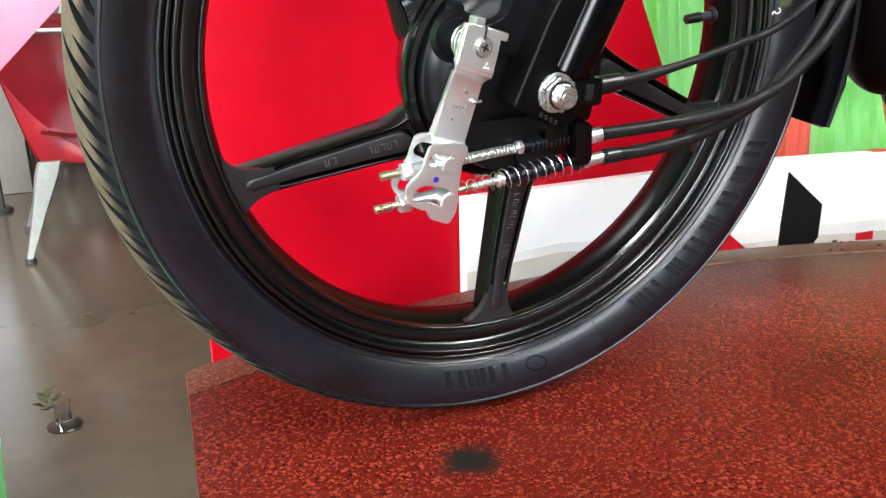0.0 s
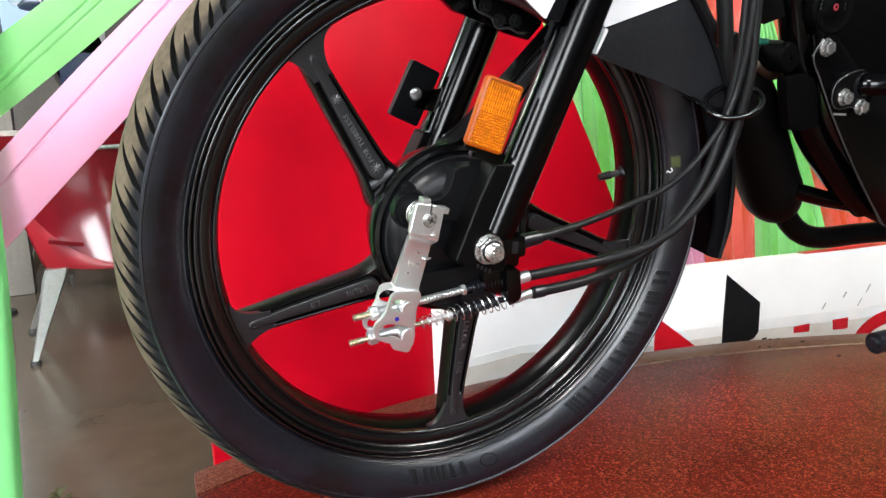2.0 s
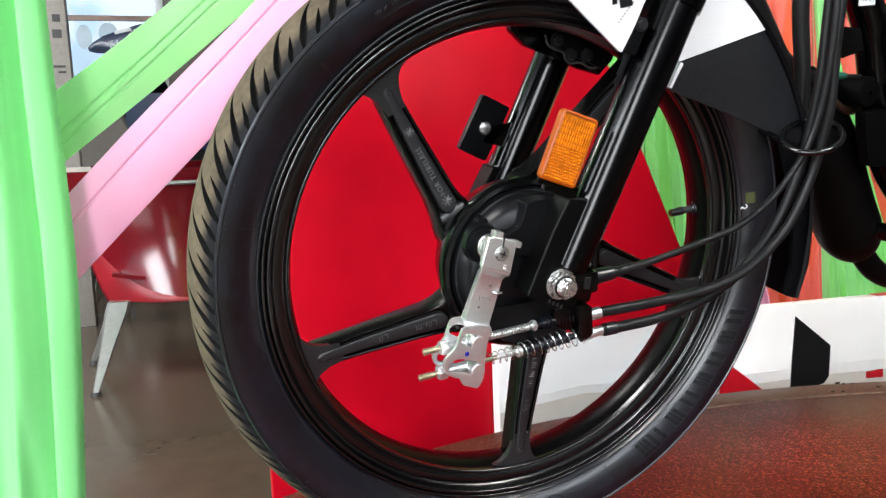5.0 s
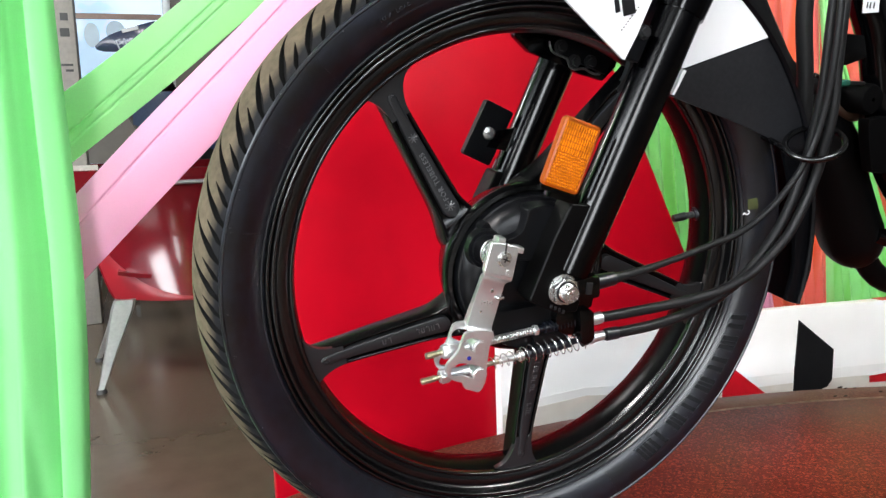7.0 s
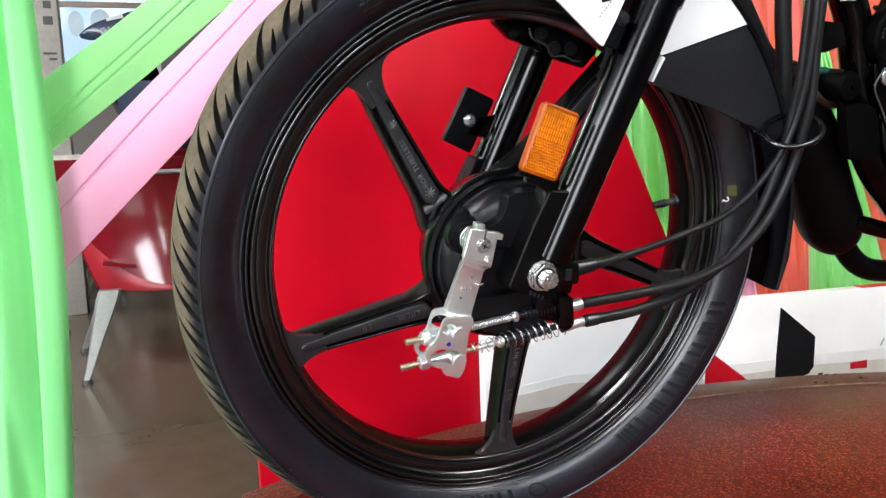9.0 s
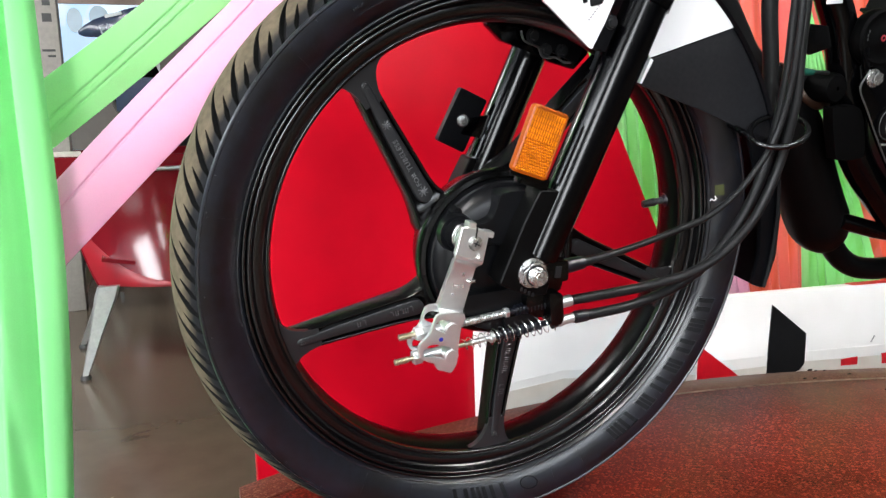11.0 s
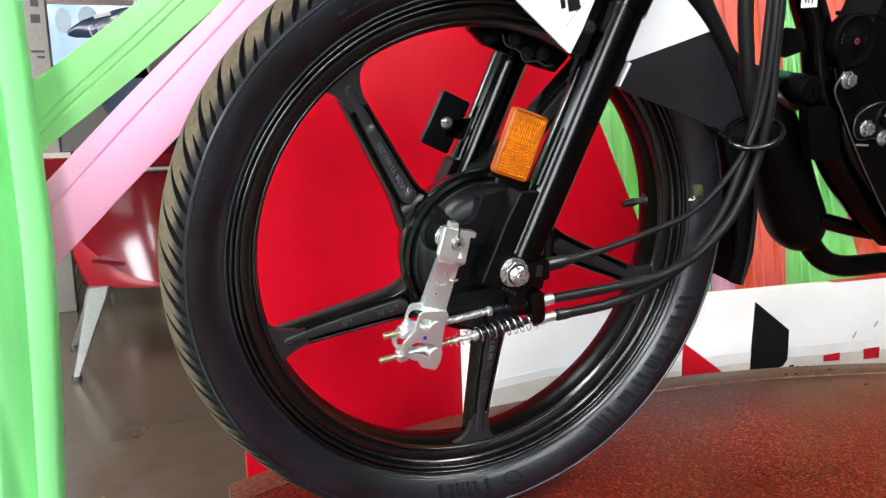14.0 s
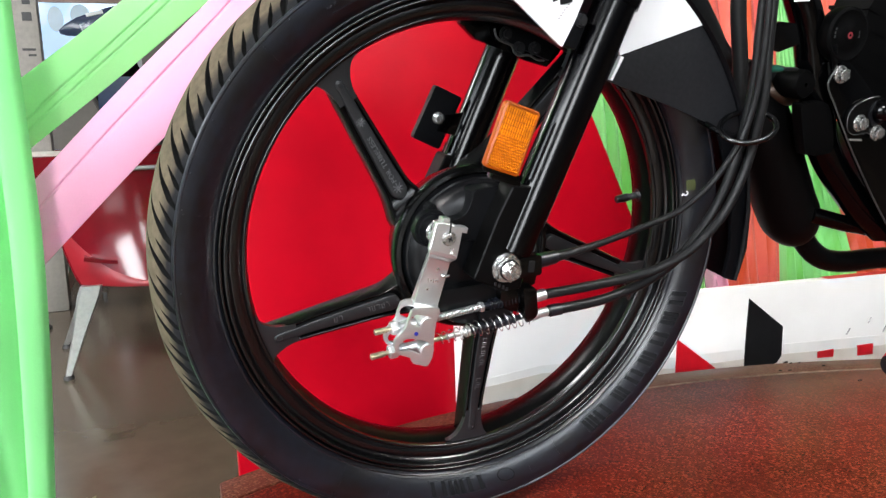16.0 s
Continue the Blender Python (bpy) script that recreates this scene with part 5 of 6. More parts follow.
part("drive_clip", box((0.033, -0.0585, -0.0015), (0.006, 0.002, 0.011), 0.0008), DARKBOLT, bike)
part("bracket_web", plate([(0.018, 0.036), (0.040, 0.032), (0.050, 0.002), (0.048, -0.024), (0.034, -0.030), (0.010, -0.022)], -0.044, -0.034, 0.002), SATIN, bike)
ring_c = Vector((0.2695, -0.048, 0.1362))
rp = [ring_c + Vector((0.030 * math.cos(radians(a)), 0.022 * math.sin(radians(a)), 0.010 * math.cos(radians(a)) + 0.010 * math.sin(radians(a)))) for a in range(0, 361, 12)]
part("cable_guide", tube(rp, 0.0030, 12, 2), RIMBLACK, bike, "black wire cable guide ring")
part("cable_guide_stay", tube([rp[14], rp[14] + Vector((-0.004, 0.02, 0.006)), rp[14] + Vector((0.0, 0.05, 0.01))], 0.003, 10), GLOSS, bike)
part("wiring_sheath", tube([(0.268, -0.004, 0.33), (0.2704, 0.0, 0.2646), (0.2882, 0.0, 0.197), (0.3025, 0.0, 0.1313), (0.312, 0.004, 0.10)], 0.0082, 14), CABLE, bike)

part("brake_hose", tube([(0.2160, 0.04, 0.310), (0.2444, 0.04, 0.266), (0.2710, 0.04, 0.2340), (0.2980, 0.04, 0.2050), (0.3336, 0.04, 0.1915), (0.3870, 0.04, 0.1870)], 0.0105, 14), CABLE, bike, "black hose curving behind the mudguard")

# ---- front mudguard ----
part("mudguard_top", lathe([(0.3135, -0.030), (0.3165, -0.022), (0.3175, MID), (0.3165, 0.082), (0.3135, 0.090), (0.3110, 0.088), (0.3145, MID), (0.3110, -0.028)], 60, a0=-6.5, a1=118, closed=True), PLASTIC, bike, "black plastic front mudguard")


def arc_pts(r, a0, a1, n=14):
    return [(r * math.cos(radians(a0 + (a1 - a0) * i / n)), r * math.sin(radians(a0 + (a1 - a0) * i / n))) for i in range(n + 1)]


lower = [(0.1185, 0.192), (0.1095, 0.1705), (0.150, 0.160), (0.1975, 0.1474), (0.2440, 0.1335), (0.262, 0.118)]
black = lower + arc_pts(0.3135, 24, 47.5)
for y0, y1 in ((-0.0245, -0.0215),):
    sk = part("mudguard_skirt", plate(black, y0, y1, 0.001), SKIRT, bike, "dark grey mudguard side")
    part("white_panel", plate([(0.1193, 0.1945), (0.2115, 0.2305)] + arc_pts(0.3145, 47.5, 112, 20) + [(-0.0330, 0.262), (-0.010, 0.262), (0.020, 0.265), (0.085, 0.262)], y0 - 0.002, y1 - 0.001, 0.001), WHITE, sk, "white painted upper side panel")
part("white_edge", plate([(0.1100, 0.1715), (0.1125, 0.1708), (0.1215, 0.193), (0.1180, 0.1945)], -0.030, -0.0248, 0.0005), WHITE, bike, "thin white panel edge")
tongue = part("white_tongue", plate([(0.0374, 0.1978), (0.0345, 0.1990), (-0.0205, 0.2370), (-0.055, 0.262), (-0.075, 0.30), (0.075, 0.32), (0.0660, 0.275), (0.0545, 0.2441), (0.0465, 0.2195)], -0.0575, -0.0535, 0.0012), WHITE, bike, "white painted mudguard stay cover")
rot = Euler((0, radians(-18), 0)).to_matrix()
for pieces in (((0.0005, 0.002, 0.0040, 0.0150),), ((0.0115, 0.002, 0.0115, 0.0165),)):
    ib = bmesh.new()
    for dx, dz, w, h in pieces:
        box((0.0215 + dx, -0.0581, 0.2400 + dz), (w, 0.0012, h), 0.0002, rot, ib)
    part("printed_mark", ib, BLACKPRINT, tongue, "black printed block mark")
ib = bmesh.new()
for i in range(9):
    box((0.0300 + i * 0.0016, -0.0581, 0.2215 + i * 0.0024), (0.0009, 0.0012, 0.0009), 0.0, bm=ib)
tagged(part("dotted_line", ib, BLACKPRINT, tongue), kind="stuff")
part("flap", plate([(0.250, 0.135), (0.285, 0.128), (0.305, 0.090), (0.318, 0.045), (0.3235, 0.0), (0.3195, -0.028), (0.3125, -0.0375), (0.298, -0.0335), (0.300, 0.0), (0.290, 0.05), (0.268, 0.10)], -0.0245, -0.018, 0.003), PLASTIC, bike, "black mudguard rear flap")
part("flap", plate([(0.250, 0.135), (0.285, 0.128), (0.305, 0.090), (0.318, 0.045), (0.3235, 0.0), (0.3195, -0.028), (0.3125, -0.0375), (0.298, -0.0335), (0.300, 0.0), (0.290, 0.05), (0.268, 0.10)], 0.078, 0.0845, 0.003), PLASTIC, bike, "black mudguard rear flap")
part("flap_back", lathe([(0.3135, -0.022), (0.3185, -0.018), (0.3205, MID), (0.3185, 0.080), (0.3135, 0.083), (0.3115, 0.08), (0.316, MID), (0.3115, -0.018)], 30, a0=-6.8, a1=26, closed=True), PLASTIC, bike)

# far mudguard stay behind the wheel, with its bolts
stay = part("mudguard_stay", plate([(-0.004, 0.2095), (0.013, 0.1965), (0.0405, 0.1895), (0.070, 0.180), (0.099, 0.1745), (0.112, 0.190), (0.120, 0.235), (0.03, 0.240), (-0.010, 0.232)], 0.072, 0.083, 0.003), GLOSS, bike, "black mudguard mounting stay")
part("stay_lip", tube([(0.0299, 0.0655, 0.2083), (0.0328, 0.0650, 0.2008), (0.0383, 0.0650, 0.1973), (0.0503, 0.0650, 0.1937), (0.0551, 0.0650, 0.1868), (0.0613, 0.0650, 0.1844), (0.0711, 0.0650, 0.1856), (0.0816, 0.0650, 0.1818), (0.0903, 0.0655, 0.1818)], 0.0012, 8), EDGE, stay, "rounded bright lip")
part("stay_step", plate([(0.044, 0.197), (0.098, 0.181), (0.106, 0.200), (0.098, 0.212), (0.052, 0.219), (0.040, 0.210)], 0.066, 0.073, 0.003), PLASTIC, stay)
for x, z in ((0.0428, 0.2045), (0.0776, 0.1925), (0.0594, 0.1915)):
    bb = cyl((x, 0.067, z), (x, 0.063, z), 0.0068, seg=24, bevel=0.0008)
    cyl((x, 0.0635, z), (x, 0.0595, z), 0.0044, seg=6, bevel=0.0004, bm=bb)
    part("stay_bolt", bb, DARKBOLT, stay)
nb_ = box((0.0520, -0.047, 0.212), (0.012, 0.016, 0.03), 0.003, Euler((0, radians(18), 0)).to_matrix())
part("near_stay", nb_, PLASTIC, bike)
part("near_stay_bolt", hexbolt((0.0535, -0.0555, 0.2215), (0, -1, 0), 0.0045, 0.005), DARKBOLT, bike)

# ---- exhaust, frame and engine front ----
ex_path = [(0.352, 0.06, 0.186), (0.3752, 0.06, 0.1501), (0.4085, 0.06, 0.099), (0.4419, 0.06, 0.048), (0.4640, 0.06, 0.018), (0.4850, 0.06, -0.004), (0.4965, 0.06, -0.0135)]


def chamber_r(t):
    return 0.0372 * min(1.0, 0.66 + 1.3 * t) * (1.0 if t < 0.66 else 1 - 0.60 * min(1.0, (t - 0.66) / 0.28) ** 1.5)


ex = part("exhaust_chamber", tube(ex_path, chamber_r, 36), MATT, bike, "matt black exhaust chamber")
part("exhaust_pipe", tube([(0.4850, 0.06, -0.004), (0.4965, 0.06, -0.0150), (0.5120, 0.06, -0.0285), (0.5300, 0.06, -0.0390), (0.5520, 0.06, -0.0455), (0.5850, 0.06, -0.0475), (0.6487, 0.06, -0.0440), (0.78, 0.06, -0.043), (0.95, 0.06, -0.045)], 0.0142, 28), MATT, bike, "matt black exhaust pipe")
part("header_pipe", tube([(0.354, 0.06, 0.184), (0.352, 0.058, 0.178), (0.374, 0.035, 0.169), (0.395, 0.032, 0.163), (0.42, 0.04, 0.17), (0.45, 0.045, 0.20)], 0.0095, 20), material("heat_browned_steel", (0.05, 0.03, 0.02), 0.3, metal=0.5), bike, "heat-browned exhaust header pipe")
down = part("down_tube", tube([(0.3214, 0.02, 0.3592), (0.3494, 0.02, 0.3122), (0.3714, 0.02, 0.2742), (0.3936, 0.02, 0.2398), (0.4168, 0.02, 0.1849), (0.4357, 0.02, 0.1435), (0.4526, 0.02, 0.1099), (0.4822, 0.02, 0.0782), (0.5375, 0.02, 0.0351), (0.5832, 0.02, 0.0082)], 0.0185, 24), GLOSS, bike, "gloss black frame down tube")
part("lower_rail", tube([(0.4644, 0.03, 0.0248), (0.4862, 0.03, 0.0211), (0.5251, 0.03, 0.0136), (0.594, 0.03, 0.0024), (0.72, 0.03, -0.03), (0.95, 0.03, -0.03)], 0.0105, 20), GLOSS, bike, "black lower frame rail")
part("regulator", plate(smooth_loop([(0.3775, 0.1549), (0.3852, 0.1603), (0.4176, 0.1606), (0.4377, 0.116), (0.4293, 0.1052), (0.4028, 0.1032), (0.395, 0.1095)], 3), -0.008, 0.006, 0.004), BLACKOUT, bike, "black regulator")
part("frame_boss", lathe([(0.002, -0.012), (0.014, -0.011), (0.0165, -0.007), (0.0165, 0.02), (0.012, 0.03)], 28, centre=(0.384, 0.01, 0.180)), BLACKOUT, bike)
part("bracket_arm", plate([(0.318, 0.238), (0.330, 0.243), (0.352, 0.243), (0.362, 0.222), (0.336, 0.212), (0.322, 0.214)], -0.003, 0.004, 0.0015), SATIN, bike)
part("wire_connector", cyl((0.330, 0.0, 0.1938), (0.3465, 0.0, 0.1948), 0.0040, 0.0034, 12, 0.0006), material("green_wire_sleeve", (0.006, 0.085, 0.055), 0.4), bike, "dark green wire connector")
part("engine_cylinder", box((0.560, 0.055, 0.24), (0.16, 0.06, 0.20), 0.02, Euler((0, radians(18), 0)).to_matrix()), BLACKOUT, bike, "black engine cylinder")
fins = bmesh.new()
for i in range(9):
    c = Vector((0.490 + 0.0065 * i, 0.055, 0.165 + 0.02 * i))
    box(c + Vector((0.05, 0, 0)), (0.17, 0.06, 0.004), 0.0012, Euler((0, radians(18), 0)).to_matrix(), fins)
part("cooling_fins", fins, BLACKOUT, bike)
part("crankcase", lathe([(0.002, -0.075), (0.060, -0.074), (0.078, -0.070), (0.086, -0.058), (0.088, 0.06), (0.07, 0.09), (0.002, 0.09)], 48, centre=(0.665, 0.05, 0.10)), PLASTIC, bike, "black crankcase cover")
mount = [(0.4056, 0.1825), (0.4141, 0.2027), (0.4205, 0.2085), (0.4323, 0.2076), (0.4560, 0.1920), (0.4828, 0.1725), (0.52, 0.168), (0.60, 0.12), (0.605, -0.015), (0.585, -0.010), (0.5480, 0.0240), (0.5180, 0.0530), (0.4960, 0.0760), (0.4778, 0.0953), (0.4560, 0.1195), (0.4363, 0.1431), (0.4220, 0.1610)]
mp = part("engine_mount", plate(mount, -0.012, -0.006, 0.002), GLOSS, bike, "gloss black engine mounting plate")
# thin pale tube draws the reflection along the plate's edge
edge_line = [(x - 0.001, -0.0125, z) for x, z in [(0.4141, 0.2027), (0.4056, 0.1825), (0.4220, 0.1610), (0.4363, 0.1431), (0.4560, 0.1195), (0.4778, 0.0953), (0.4960, 0.0760), (0.5180, 0.0530), (0.5480, 0.0240), (0.585, -0.010)]]
part("folded_edge", tube(edge_line, 0.0010, 10, 4), EDGE, mp, "bright plate edge, reflection put in its colour")
for x, z, r in ((0.4201, 0.1944, 0.0078), (0.4604, 0.1430, 0.0078), (0.4895, 0.1335, 0.0074), (0.575, 0.1010, 0.007)):
    part("bolt", hexbolt((x, -0.0155 if z < 0.19 else -0.012, z), (0, -1, 0), r, 0.0085, washer=1.25), CHROME, mp, "bright flanged bolt")
bracket_line = smooth_loop([(0.4830, 0.1740), (0.4620, 0.1690), (0.4430, 0.1565), (0.4425, 0.1385), (0.4547, 0.1295), (0.4757, 0.1325), (0.4950, 0.1270), (0.5060, 0.1400), (0.5010, 0.1650)], 3)
bracket = part("bracket", plate(bracket_line, -0.0160, -0.0120, 0.0012), MATT, mp, "dark steel bracket")
part("edge_glint", tube([(x, -0.0162, z) for x, z in bracket_line[:18]], 0.0005, 6, 0), EDGE, bracket)
part("bracket_eye", lathe([(0.0085, -0.002), (0.0120, -0.0035), (0.0150, -0.002), (0.0150, 0.003), (0.0085, 0.003)], 32, centre=(0.4860, -0.0150, 0.1560)), PLASTIC, bracket)
part("slot", box((0.4640, -0.0128, 0.1235), (0.019, 0.0016, 0.0022), 0.0004), ZINC, mp)
part("side_bar", tube([(0.4870, -0.012, 0.1580), (0.4900, -0.022, 0.1590), (0.52, -0.04, 0.165), (0.58, -0.05, 0.172), (0.68, -0.055, 0.18)], 0.0125, 20), GLOSS, bike, "black tubular bar")
horn_c = Vector((0.4200, 0.004, 0.2365))
hb = lathe([(0.003, -0.018), (0.010, -0.018), (0.0125, -0.0165), (0.022, -0.015), (0.0265, -0.0168), (0.030, -0.015), (0.031, -0.009), (0.029, 0.0), (0.02, 0.010), (0.006, 0.016), (0.002, 0.018)], 48, centre=horn_c)
horn = part("horn", hb, BLACKOUT, bike, "round black horn with a small red mark")
hm = lathe([(0.0016, -0.0183), (0.0026, -0.0187), (0.0038, -0.0183)], 20, centre=horn_c)
part("printed_mark", hm, material("dark_red_mark", (0.20, 0.012, 0.02), 0.5), horn, "small dark red ring")
for dx, dz in ((-0.0195, -0.003), (-0.0198, 0.001), (-0.019, 0.005), (0.0150, 0.004), (0.0155, 0.0)):
    part("printed_mark", box(horn_c + Vector((dx, -0.0158, dz)), (0.0007, 0.0012, 0.0028), 0.0), EDGE, horn)
part("horn_bracket", plate([(0.395, 0.222), (0.406, 0.226), (0.414, 0.205), (0.408, 0.198)], -0.012, -0.009, 0.001), GLOSS, bike)
part("wire", tube([(0.300, 0.0, 0.200), (0.322, 0.0, 0.1935), (0.345, 0.0, 0.1948), (0.372, 0.004, 0.1956)], 0.0022, 8), CABLE, bike)
part("tag", box((0.3535, -0.0015, 0.2735), (0.021, 0.0016, 0.016), 0.0004, Euler((0, radians(-8), 0)).to_matrix()), WHITE, bike, "small white printed tag")
for i, (dx, dz) in enumerate(((-0.006, 0.002), (-0.002, 0.002), (0.003, 0.0025))):
    part("tag_print", box((0.3535 + dx, -0.0026, 0.2705 + dz), (0.0012, 0.0008, 0.006), 0.0), BLACKPRINT, bike)
part("side_stand", tube([(0.72, -0.07, -0.03), (0.75, -0.12, -0.14), (0.79, -0.19, -0.275)], 0.010, 14), GLOSS, bike, "black side stand")
lever = part("gear_lever", tube([(0.500, -0.150, -0.086), (0.54, -0.140, -0.080), (0.60, -0.10, -0.06), (0.64, -0.06, -0.045)], 0.0065, 12), GLOSS, bike, "black gear lever")
part("rubber_peg", cyl((0.4185, -0.150, -0.0945), (0.505, -0.150, -0.086), 0.0112, 0.0108, 24, 0.005), RUBBER, lever, "black rubber toe peg")
part("peg_rivet", cyl((0.4380, -0.1608, -0.0925), (0.4380, -0.1622, -0.0925), 0.0022, seg=12), CHROME, lever)

# ---- the far side of the shop: chair, planter, pillar, parked motorcycle ----
REDSHELL = material("glossy_red_shell", (0.14, 0.004, 0.009), 0.16, vary=0.08, grain=12, coat=0.1)
REDMATT = material("duller_red_plastic", (0.26, 0.007, 0.014), 0.4, vary=0.1, grain=20)
STEEL = material("brushed_grey_steel", (0.44, 0.44, 0.43), 0.35, metal=0.75, vary=0.1, grain=90)
DARK = material("dark_rubber_foot", (0.03, 0.03, 0.03), 0.6)
chair = thing("chair", "glossy red moulded tub chair on tapered grey metal legs", "chair", pose(-0.15, 2.0, FLOOR))


def shell_at(u, v, out=0.0):
    a = 2 * u - 1
    w = 0.268 + 0.115 * v ** 0.8
    return Vector((a * w, 0.16 * a * a + 0.05 * math.sin(3 * v) - out, 0.27 + 0.42 * v))


def arc_v(a):
    return 0.025 + 0.25 * a * a + 0.28 * a ** 6


part("shell", sheet(lambda u, v: shell_at(u, v), 36, 24, 0.008), REDSHELL, chair)
part("rim_band", sheet(lambda u, v: shell_at(u, v * arc_v(2 * u - 1), 0.014 + 0.004 * math.sin(math.pi * v)), 36, 6, 0.006), REDMATT, chair, "duller red lower band")
part("seat", sheet(lambda u, v: Vector(((2 * u - 1) * 0.25, 0.06 + 0.42 * v, 0.34 - 0.03 * math.sin(math.pi * v) * (1 - (2 * u - 1) ** 2) + 0.03 * (2 * u - 1) ** 2)), 16, 12, 0.012), REDSHELL, chair)
part("back_rail", tube([(-0.30, 0.03, 0.645), (0.0, -0.01, 0.645), (0.30, 0.03, 0.645)], 0.007, 12), STEEL, chair, "pale metal rail")
for x0, x1, y0, y1, w in ((-0.238, -0.328, 0.02, 0.0, 1.0), (0.238, 0.328, 0.02, 0.0, 1.0), (-0.232, -0.346, 0.34, 0.42, 0.7), (0.232, 0.346, 0.34, 0.42, 0.7)):
    k = 1 if x0 > 0 else -1
    blade = bmesh.new()
    rings = []
    for t, half in ((0.0, 0.033 * w), (0.12, 0.034 * w), (0.55, 0.020 * w), (1.0, 0.009)):
        c = Vector((x0, y0, 0.285)).lerp(Vector((x1, y1, 0.014)), t)
        rings.append([blade.verts.new(c + Vector((a * half, b * 0.012, 0))) for a, b in ((-1, -0.5), (-0.8, -1), (0.8, -1), (1, -0.5), (1, 0.5), (0.8, 1), (-0.8, 1), (-1, 0.5))])
    for p, q in zip(rings, rings[1:]):
        for j in range(8):
            blade.faces.new((p[j], p[(j + 1) % 8], q[(j + 1) % 8], q[j]))
    blade.faces.new(rings[0][::-1])
    blade.faces.new(rings[-1])
    leg = part("leg", blade, STEEL, chair, "tapered flat pale metal leg")
    part("foot", cyl((x1, y1, 0.0), (x1, y1, 0.014), 0.018, 0.014, 16, 0.002), DARK, leg)
    part("leg_clip", box((x0 - k * 0.038, y0, 0.245), (0.012, 0.02, 0.035), 0.003), DARK, leg)

copy_thing(chair, pose(-0.20, 3.35, FLOOR, 0, 0, 8))

GLASSM = bpy.data.materials.new("clear_glass")
GLASSM.use_nodes = True
_b = GLASSM.node_tree.nodes["Principled BSDF"]
_b.inputs["Transmission Weight"].default_value, _b.inputs["Roughness"].default_value, _b.inputs["IOR"].default_value = 1.0, 0.05, 1.45
LEAF = material("green_leaf", (0.17, 0.17, 0.06), 0.55, vary=0.3, grain=40)
pot = thing("planter", "small clear glass planter with a green sprig on the floor", "planter", pose(-0.389, 0.885, FLOOR))
part("glass", lathe([(0.001, 0.0), (0.027, 0.0), (0.029, 0.003), (0.014, 0.012), (0.012, 0.036), (0.015, 0.046), (0.0135, 0.046), (0.0105, 0.036), (0.009, 0.014), (0.001, 0.012)], 32), GLASSM, pot).rotation_euler = (radians(90), 0, 0)
lv = bmesh.new()
for i in range(11):
    a = i * 2.4
    r = 0.006 + 0.016 * ((i * 37) % 10) / 10
    c = Vector((-0.016 + r * math.cos(a), r * math.sin(a), 0.046 + 0.028 * ((i * 53) % 10) / 10))
    q = Vector((math.cos(a), math.sin(a), 0.5)).normalized()
    side = q.cross(Vector((0, 0, 1))).normalized()
    vs = [lv.verts.new(c + q * s * 0.013 + side * w * 0.008 + Vector((0, 0, -0.004 * s * s))) for s, w in ((-1, 0), (-0.2, 1), (1, 0), (-0.2, -1))]
    lv.faces.new(vs)
bmesh.ops.solidify(lv, geom=lv.faces[:], thickness=0.0008)
part("leaves", lv, LEAF, pot, angle=30)

PILLAR = material("beige_laminate", (0.22, 0.20, 0.175), 0.5, vary=0.1)
stand = thing("display_pillar", "beige display pillar with small dark labels", "pillar", pose(-0.575, 3.2, FLOOR))
part("column", box((0, 0, 1.0), (0.14, 0.2, 2.0), 0.01), PILLAR, stand)
for x, z, w, h in ((0.030, 1.237, 0.036, 0.034), (0.032, 1.300, 0.03, 0.03), (0.026, 1.105, 0.05, 0.009), (0.036, 1.082, 0.03, 0.009), (-0.03, 1.45, 0.05, 0.02)):
    part("label_plate", box((x, -0.1015, z), (w, 0.003, h), 0.0005), DARK, stand, "small dark label")

dark_bike = thing("parked_motorcycle", "dark blue and black motorcycle parked by the window", "motorcycle", pose(0.303, 4.385, FLOOR, 0, 0, 6))
BLUE = material("dark_blue_paint", (0.02, 0.035, 0.09), 0.18, vary=0.15, coat=0.5)
tank = lathe([(0.001, -0.34), (0.08, -0.31), (0.135, -0.2), (0.15, 0.0), (0.13, 0.2), (0.07, 0.33), (0.001, 0.36)], 32)
bmesh.ops.transform(tank, matrix=Matrix.Translation((-0.25, 0, 0.98)) @ Euler((0, 0, radians(90))).to_matrix().to_4x4() @ Matrix.Diagonal((1, 1, 0.75, 1)), verts=tank.verts)
part("tank", tank, BLUE, dark_bike)
part("nose", plate([(x, z + 0.12) for x, z in smooth_loop([(-0.785, 1.18), (-0.70, 1.245), (-0.60, 1.28), (-0.476, 1.32), (-0.38, 1.30), (-0.45, 1.15), (-0.60, 1.155), (-0.74, 1.152)], 2)], -0.155, -0.135, 0.004), BLUE, dark_bike, "blue pointed side panel")
part("cowl", box((-0.52, -0.02, 1.06), (0.30, 0.20, 0.34), 0.05, Euler((0, radians(-22), 0)).to_matrix()), GLOSS, dark_bike)
part("indicator", box((-0.60, -0.13, 1.12), (0.07, 0.03, 0.03), 0.008), PLASTIC, dark_bike)
# white bar painted in for the bright highlight on the nose
part("lamp_highlight", box((-0.60, -0.158, 1.392), (0.09, 0.012, 0.02), 0.005, Euler((0, radians(-14), 0)).to_matrix()), WHITE, dark_bike, "small white bar, lamp highlight on the nose")
part("fairing", sheet(lambda u, v: Vector((-0.62 + 0.75 * v, -0.12 - 0.03 * math.sin(3 * v), 1.06 - 0.45 * u * (0.4 + 0.6 * v))), 10, 14, 0.01), BLUE, dark_bike)
part("seat", box((0.28, 0, 0.95), (0.6, 0.22, 0.1), 0.04), PLASTIC, dark_bike)
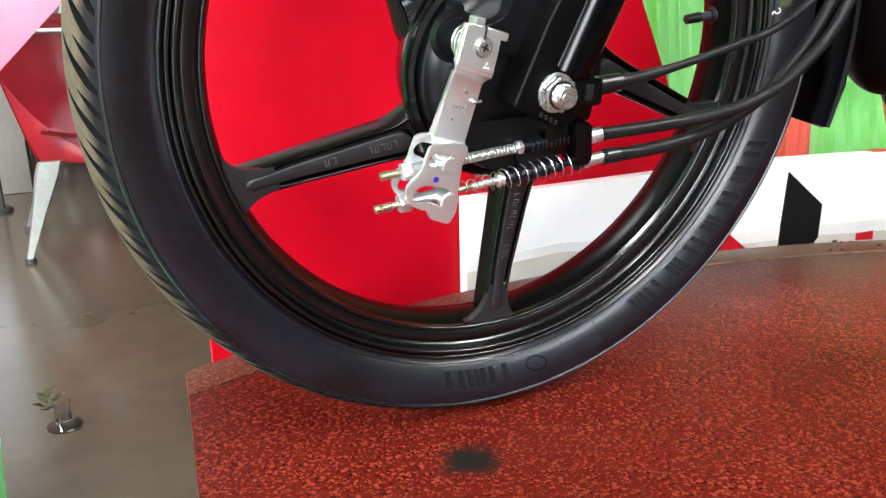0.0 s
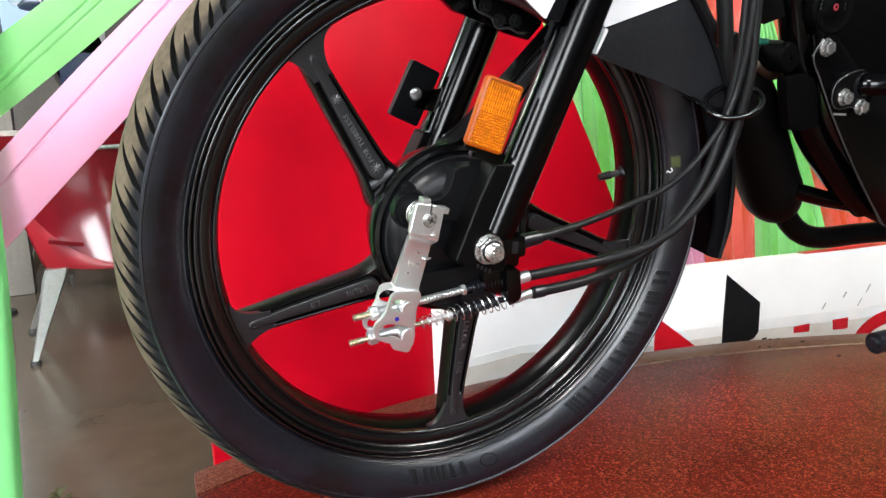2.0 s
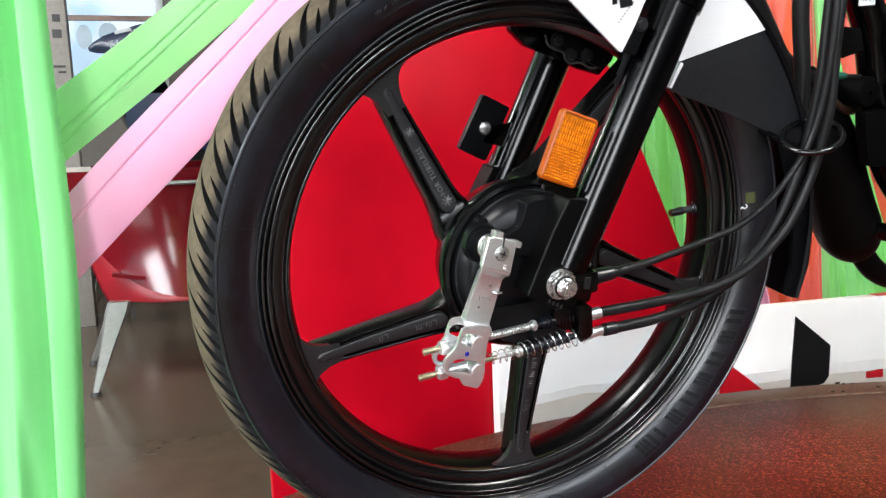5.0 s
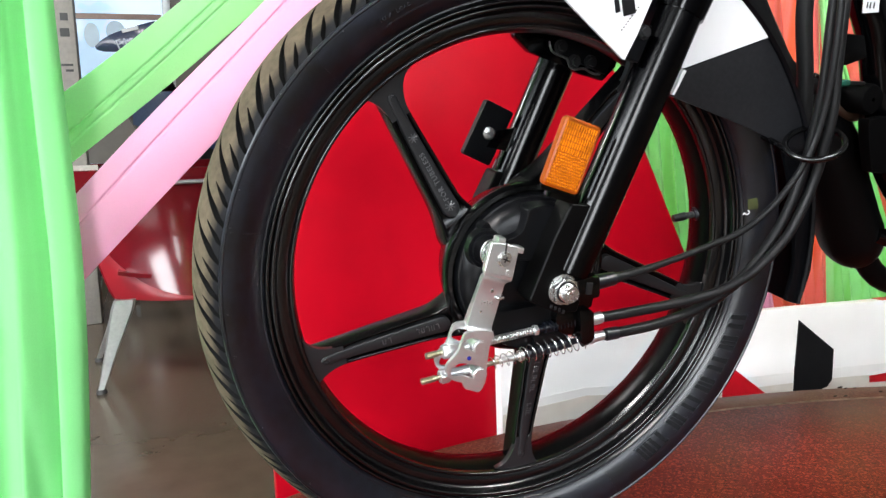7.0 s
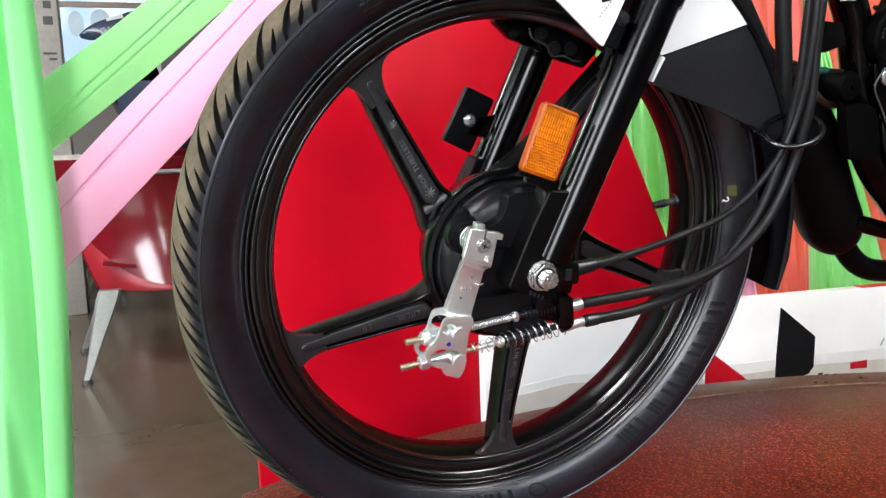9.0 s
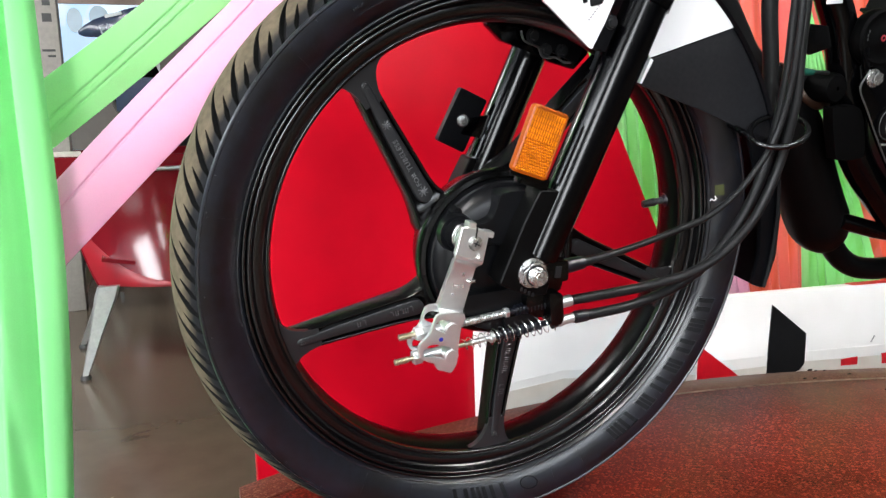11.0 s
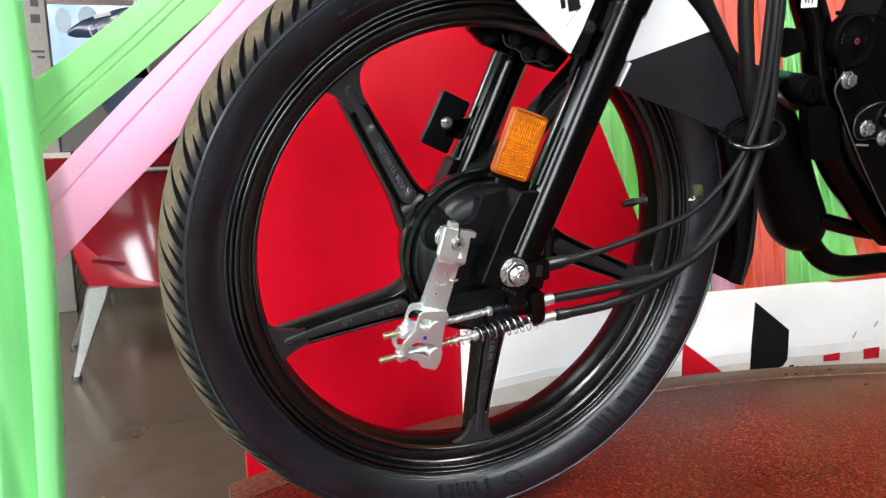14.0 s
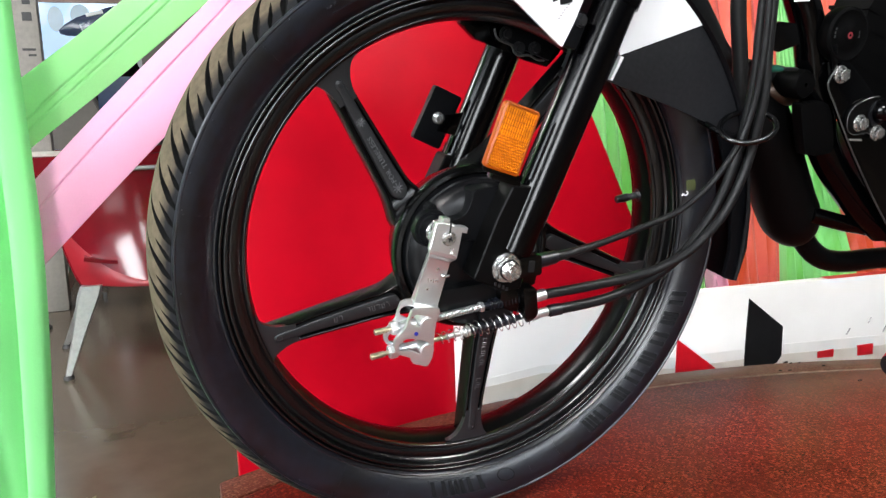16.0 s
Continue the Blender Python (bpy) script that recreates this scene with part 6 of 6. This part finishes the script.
part("engine", box((-0.1, 0, 0.52), (0.45, 0.3, 0.45), 0.05), MATT, dark_bike)
for x in (-0.72, 0.62):
    w_ = lathe([(0.2, -0.05), (0.25, -0.06), (0.31, -0.03), (0.315, 0.0), (0.31, 0.03), (0.25, 0.06), (0.2, 0.05)], 48, centre=(x, 0, 0.315), closed=True)
    pw = part("wheel", w_, RUBBER, dark_bike)
    for k in range(5):
        part("spoke", tube([(x, 0, 0.315), (x + 0.21 * math.cos(k * 1.257), 0, 0.315 + 0.21 * math.sin(k * 1.257))], 0.014, 8, 0), SATIN, pw)
    part("axle", cyl((x, -0.09, 0.315), (x, 0.09, 0.315), 0.02), ZINC, pw)
part("fork_leg", cyl((-0.72, -0.1, 0.315), (-0.50, -0.1, 1.0), 0.022), ZINC, dark_bike)
part("fork_leg", cyl((-0.72, 0.1, 0.315), (-0.50, 0.1, 1.0), 0.022), ZINC, dark_bike)

m = Matrix.Identity(4)
for q in range(3):
    m[q][0], m[q][1], m[q][2], m[q][3] = (0.94, 0.0, 0.34)[q], (-0.34, 0.0, 0.94)[q], (0, -1, 0)[q], (-0.648, -0.157, 1.312)[q]
part("badge_lettering", lettering("Fi", 0.078, m, 0.002), material("dull_silver_print", (0.50, 0.56, 0.64), 0.5), dark_bike, "white letters on the fairing")

sign_stand = thing("sign_stand", "white sign plate with red mark on grey post", "sign", pose(-0.53, 2.75, FLOOR, 0, 0, 5))
part("post", cyl((-0.062, 0.03, 0.0), (-0.062, 0.03, 0.62), 0.008, seg=16), DARK, sign_stand)
part("base", cyl((-0.075, 0.03, 0.0), (-0.075, 0.03, 0.015), 0.05, 0.045, 28, 0.003), DARK, sign_stand)
part("plate", box((0, -0.016, 0.64), (0.15, 0.012, 0.11), 0.004), material("cream_sign_plate", (0.42, 0.39, 0.34), 0.5), sign_stand)
for i in range(4):
    part("printed_mark", box((-0.012 + i * 0.022, -0.0235, 0.645), (0.015, 0.003, 0.022), 0.001), REDPRINT, sign_stand, "red printed bar")
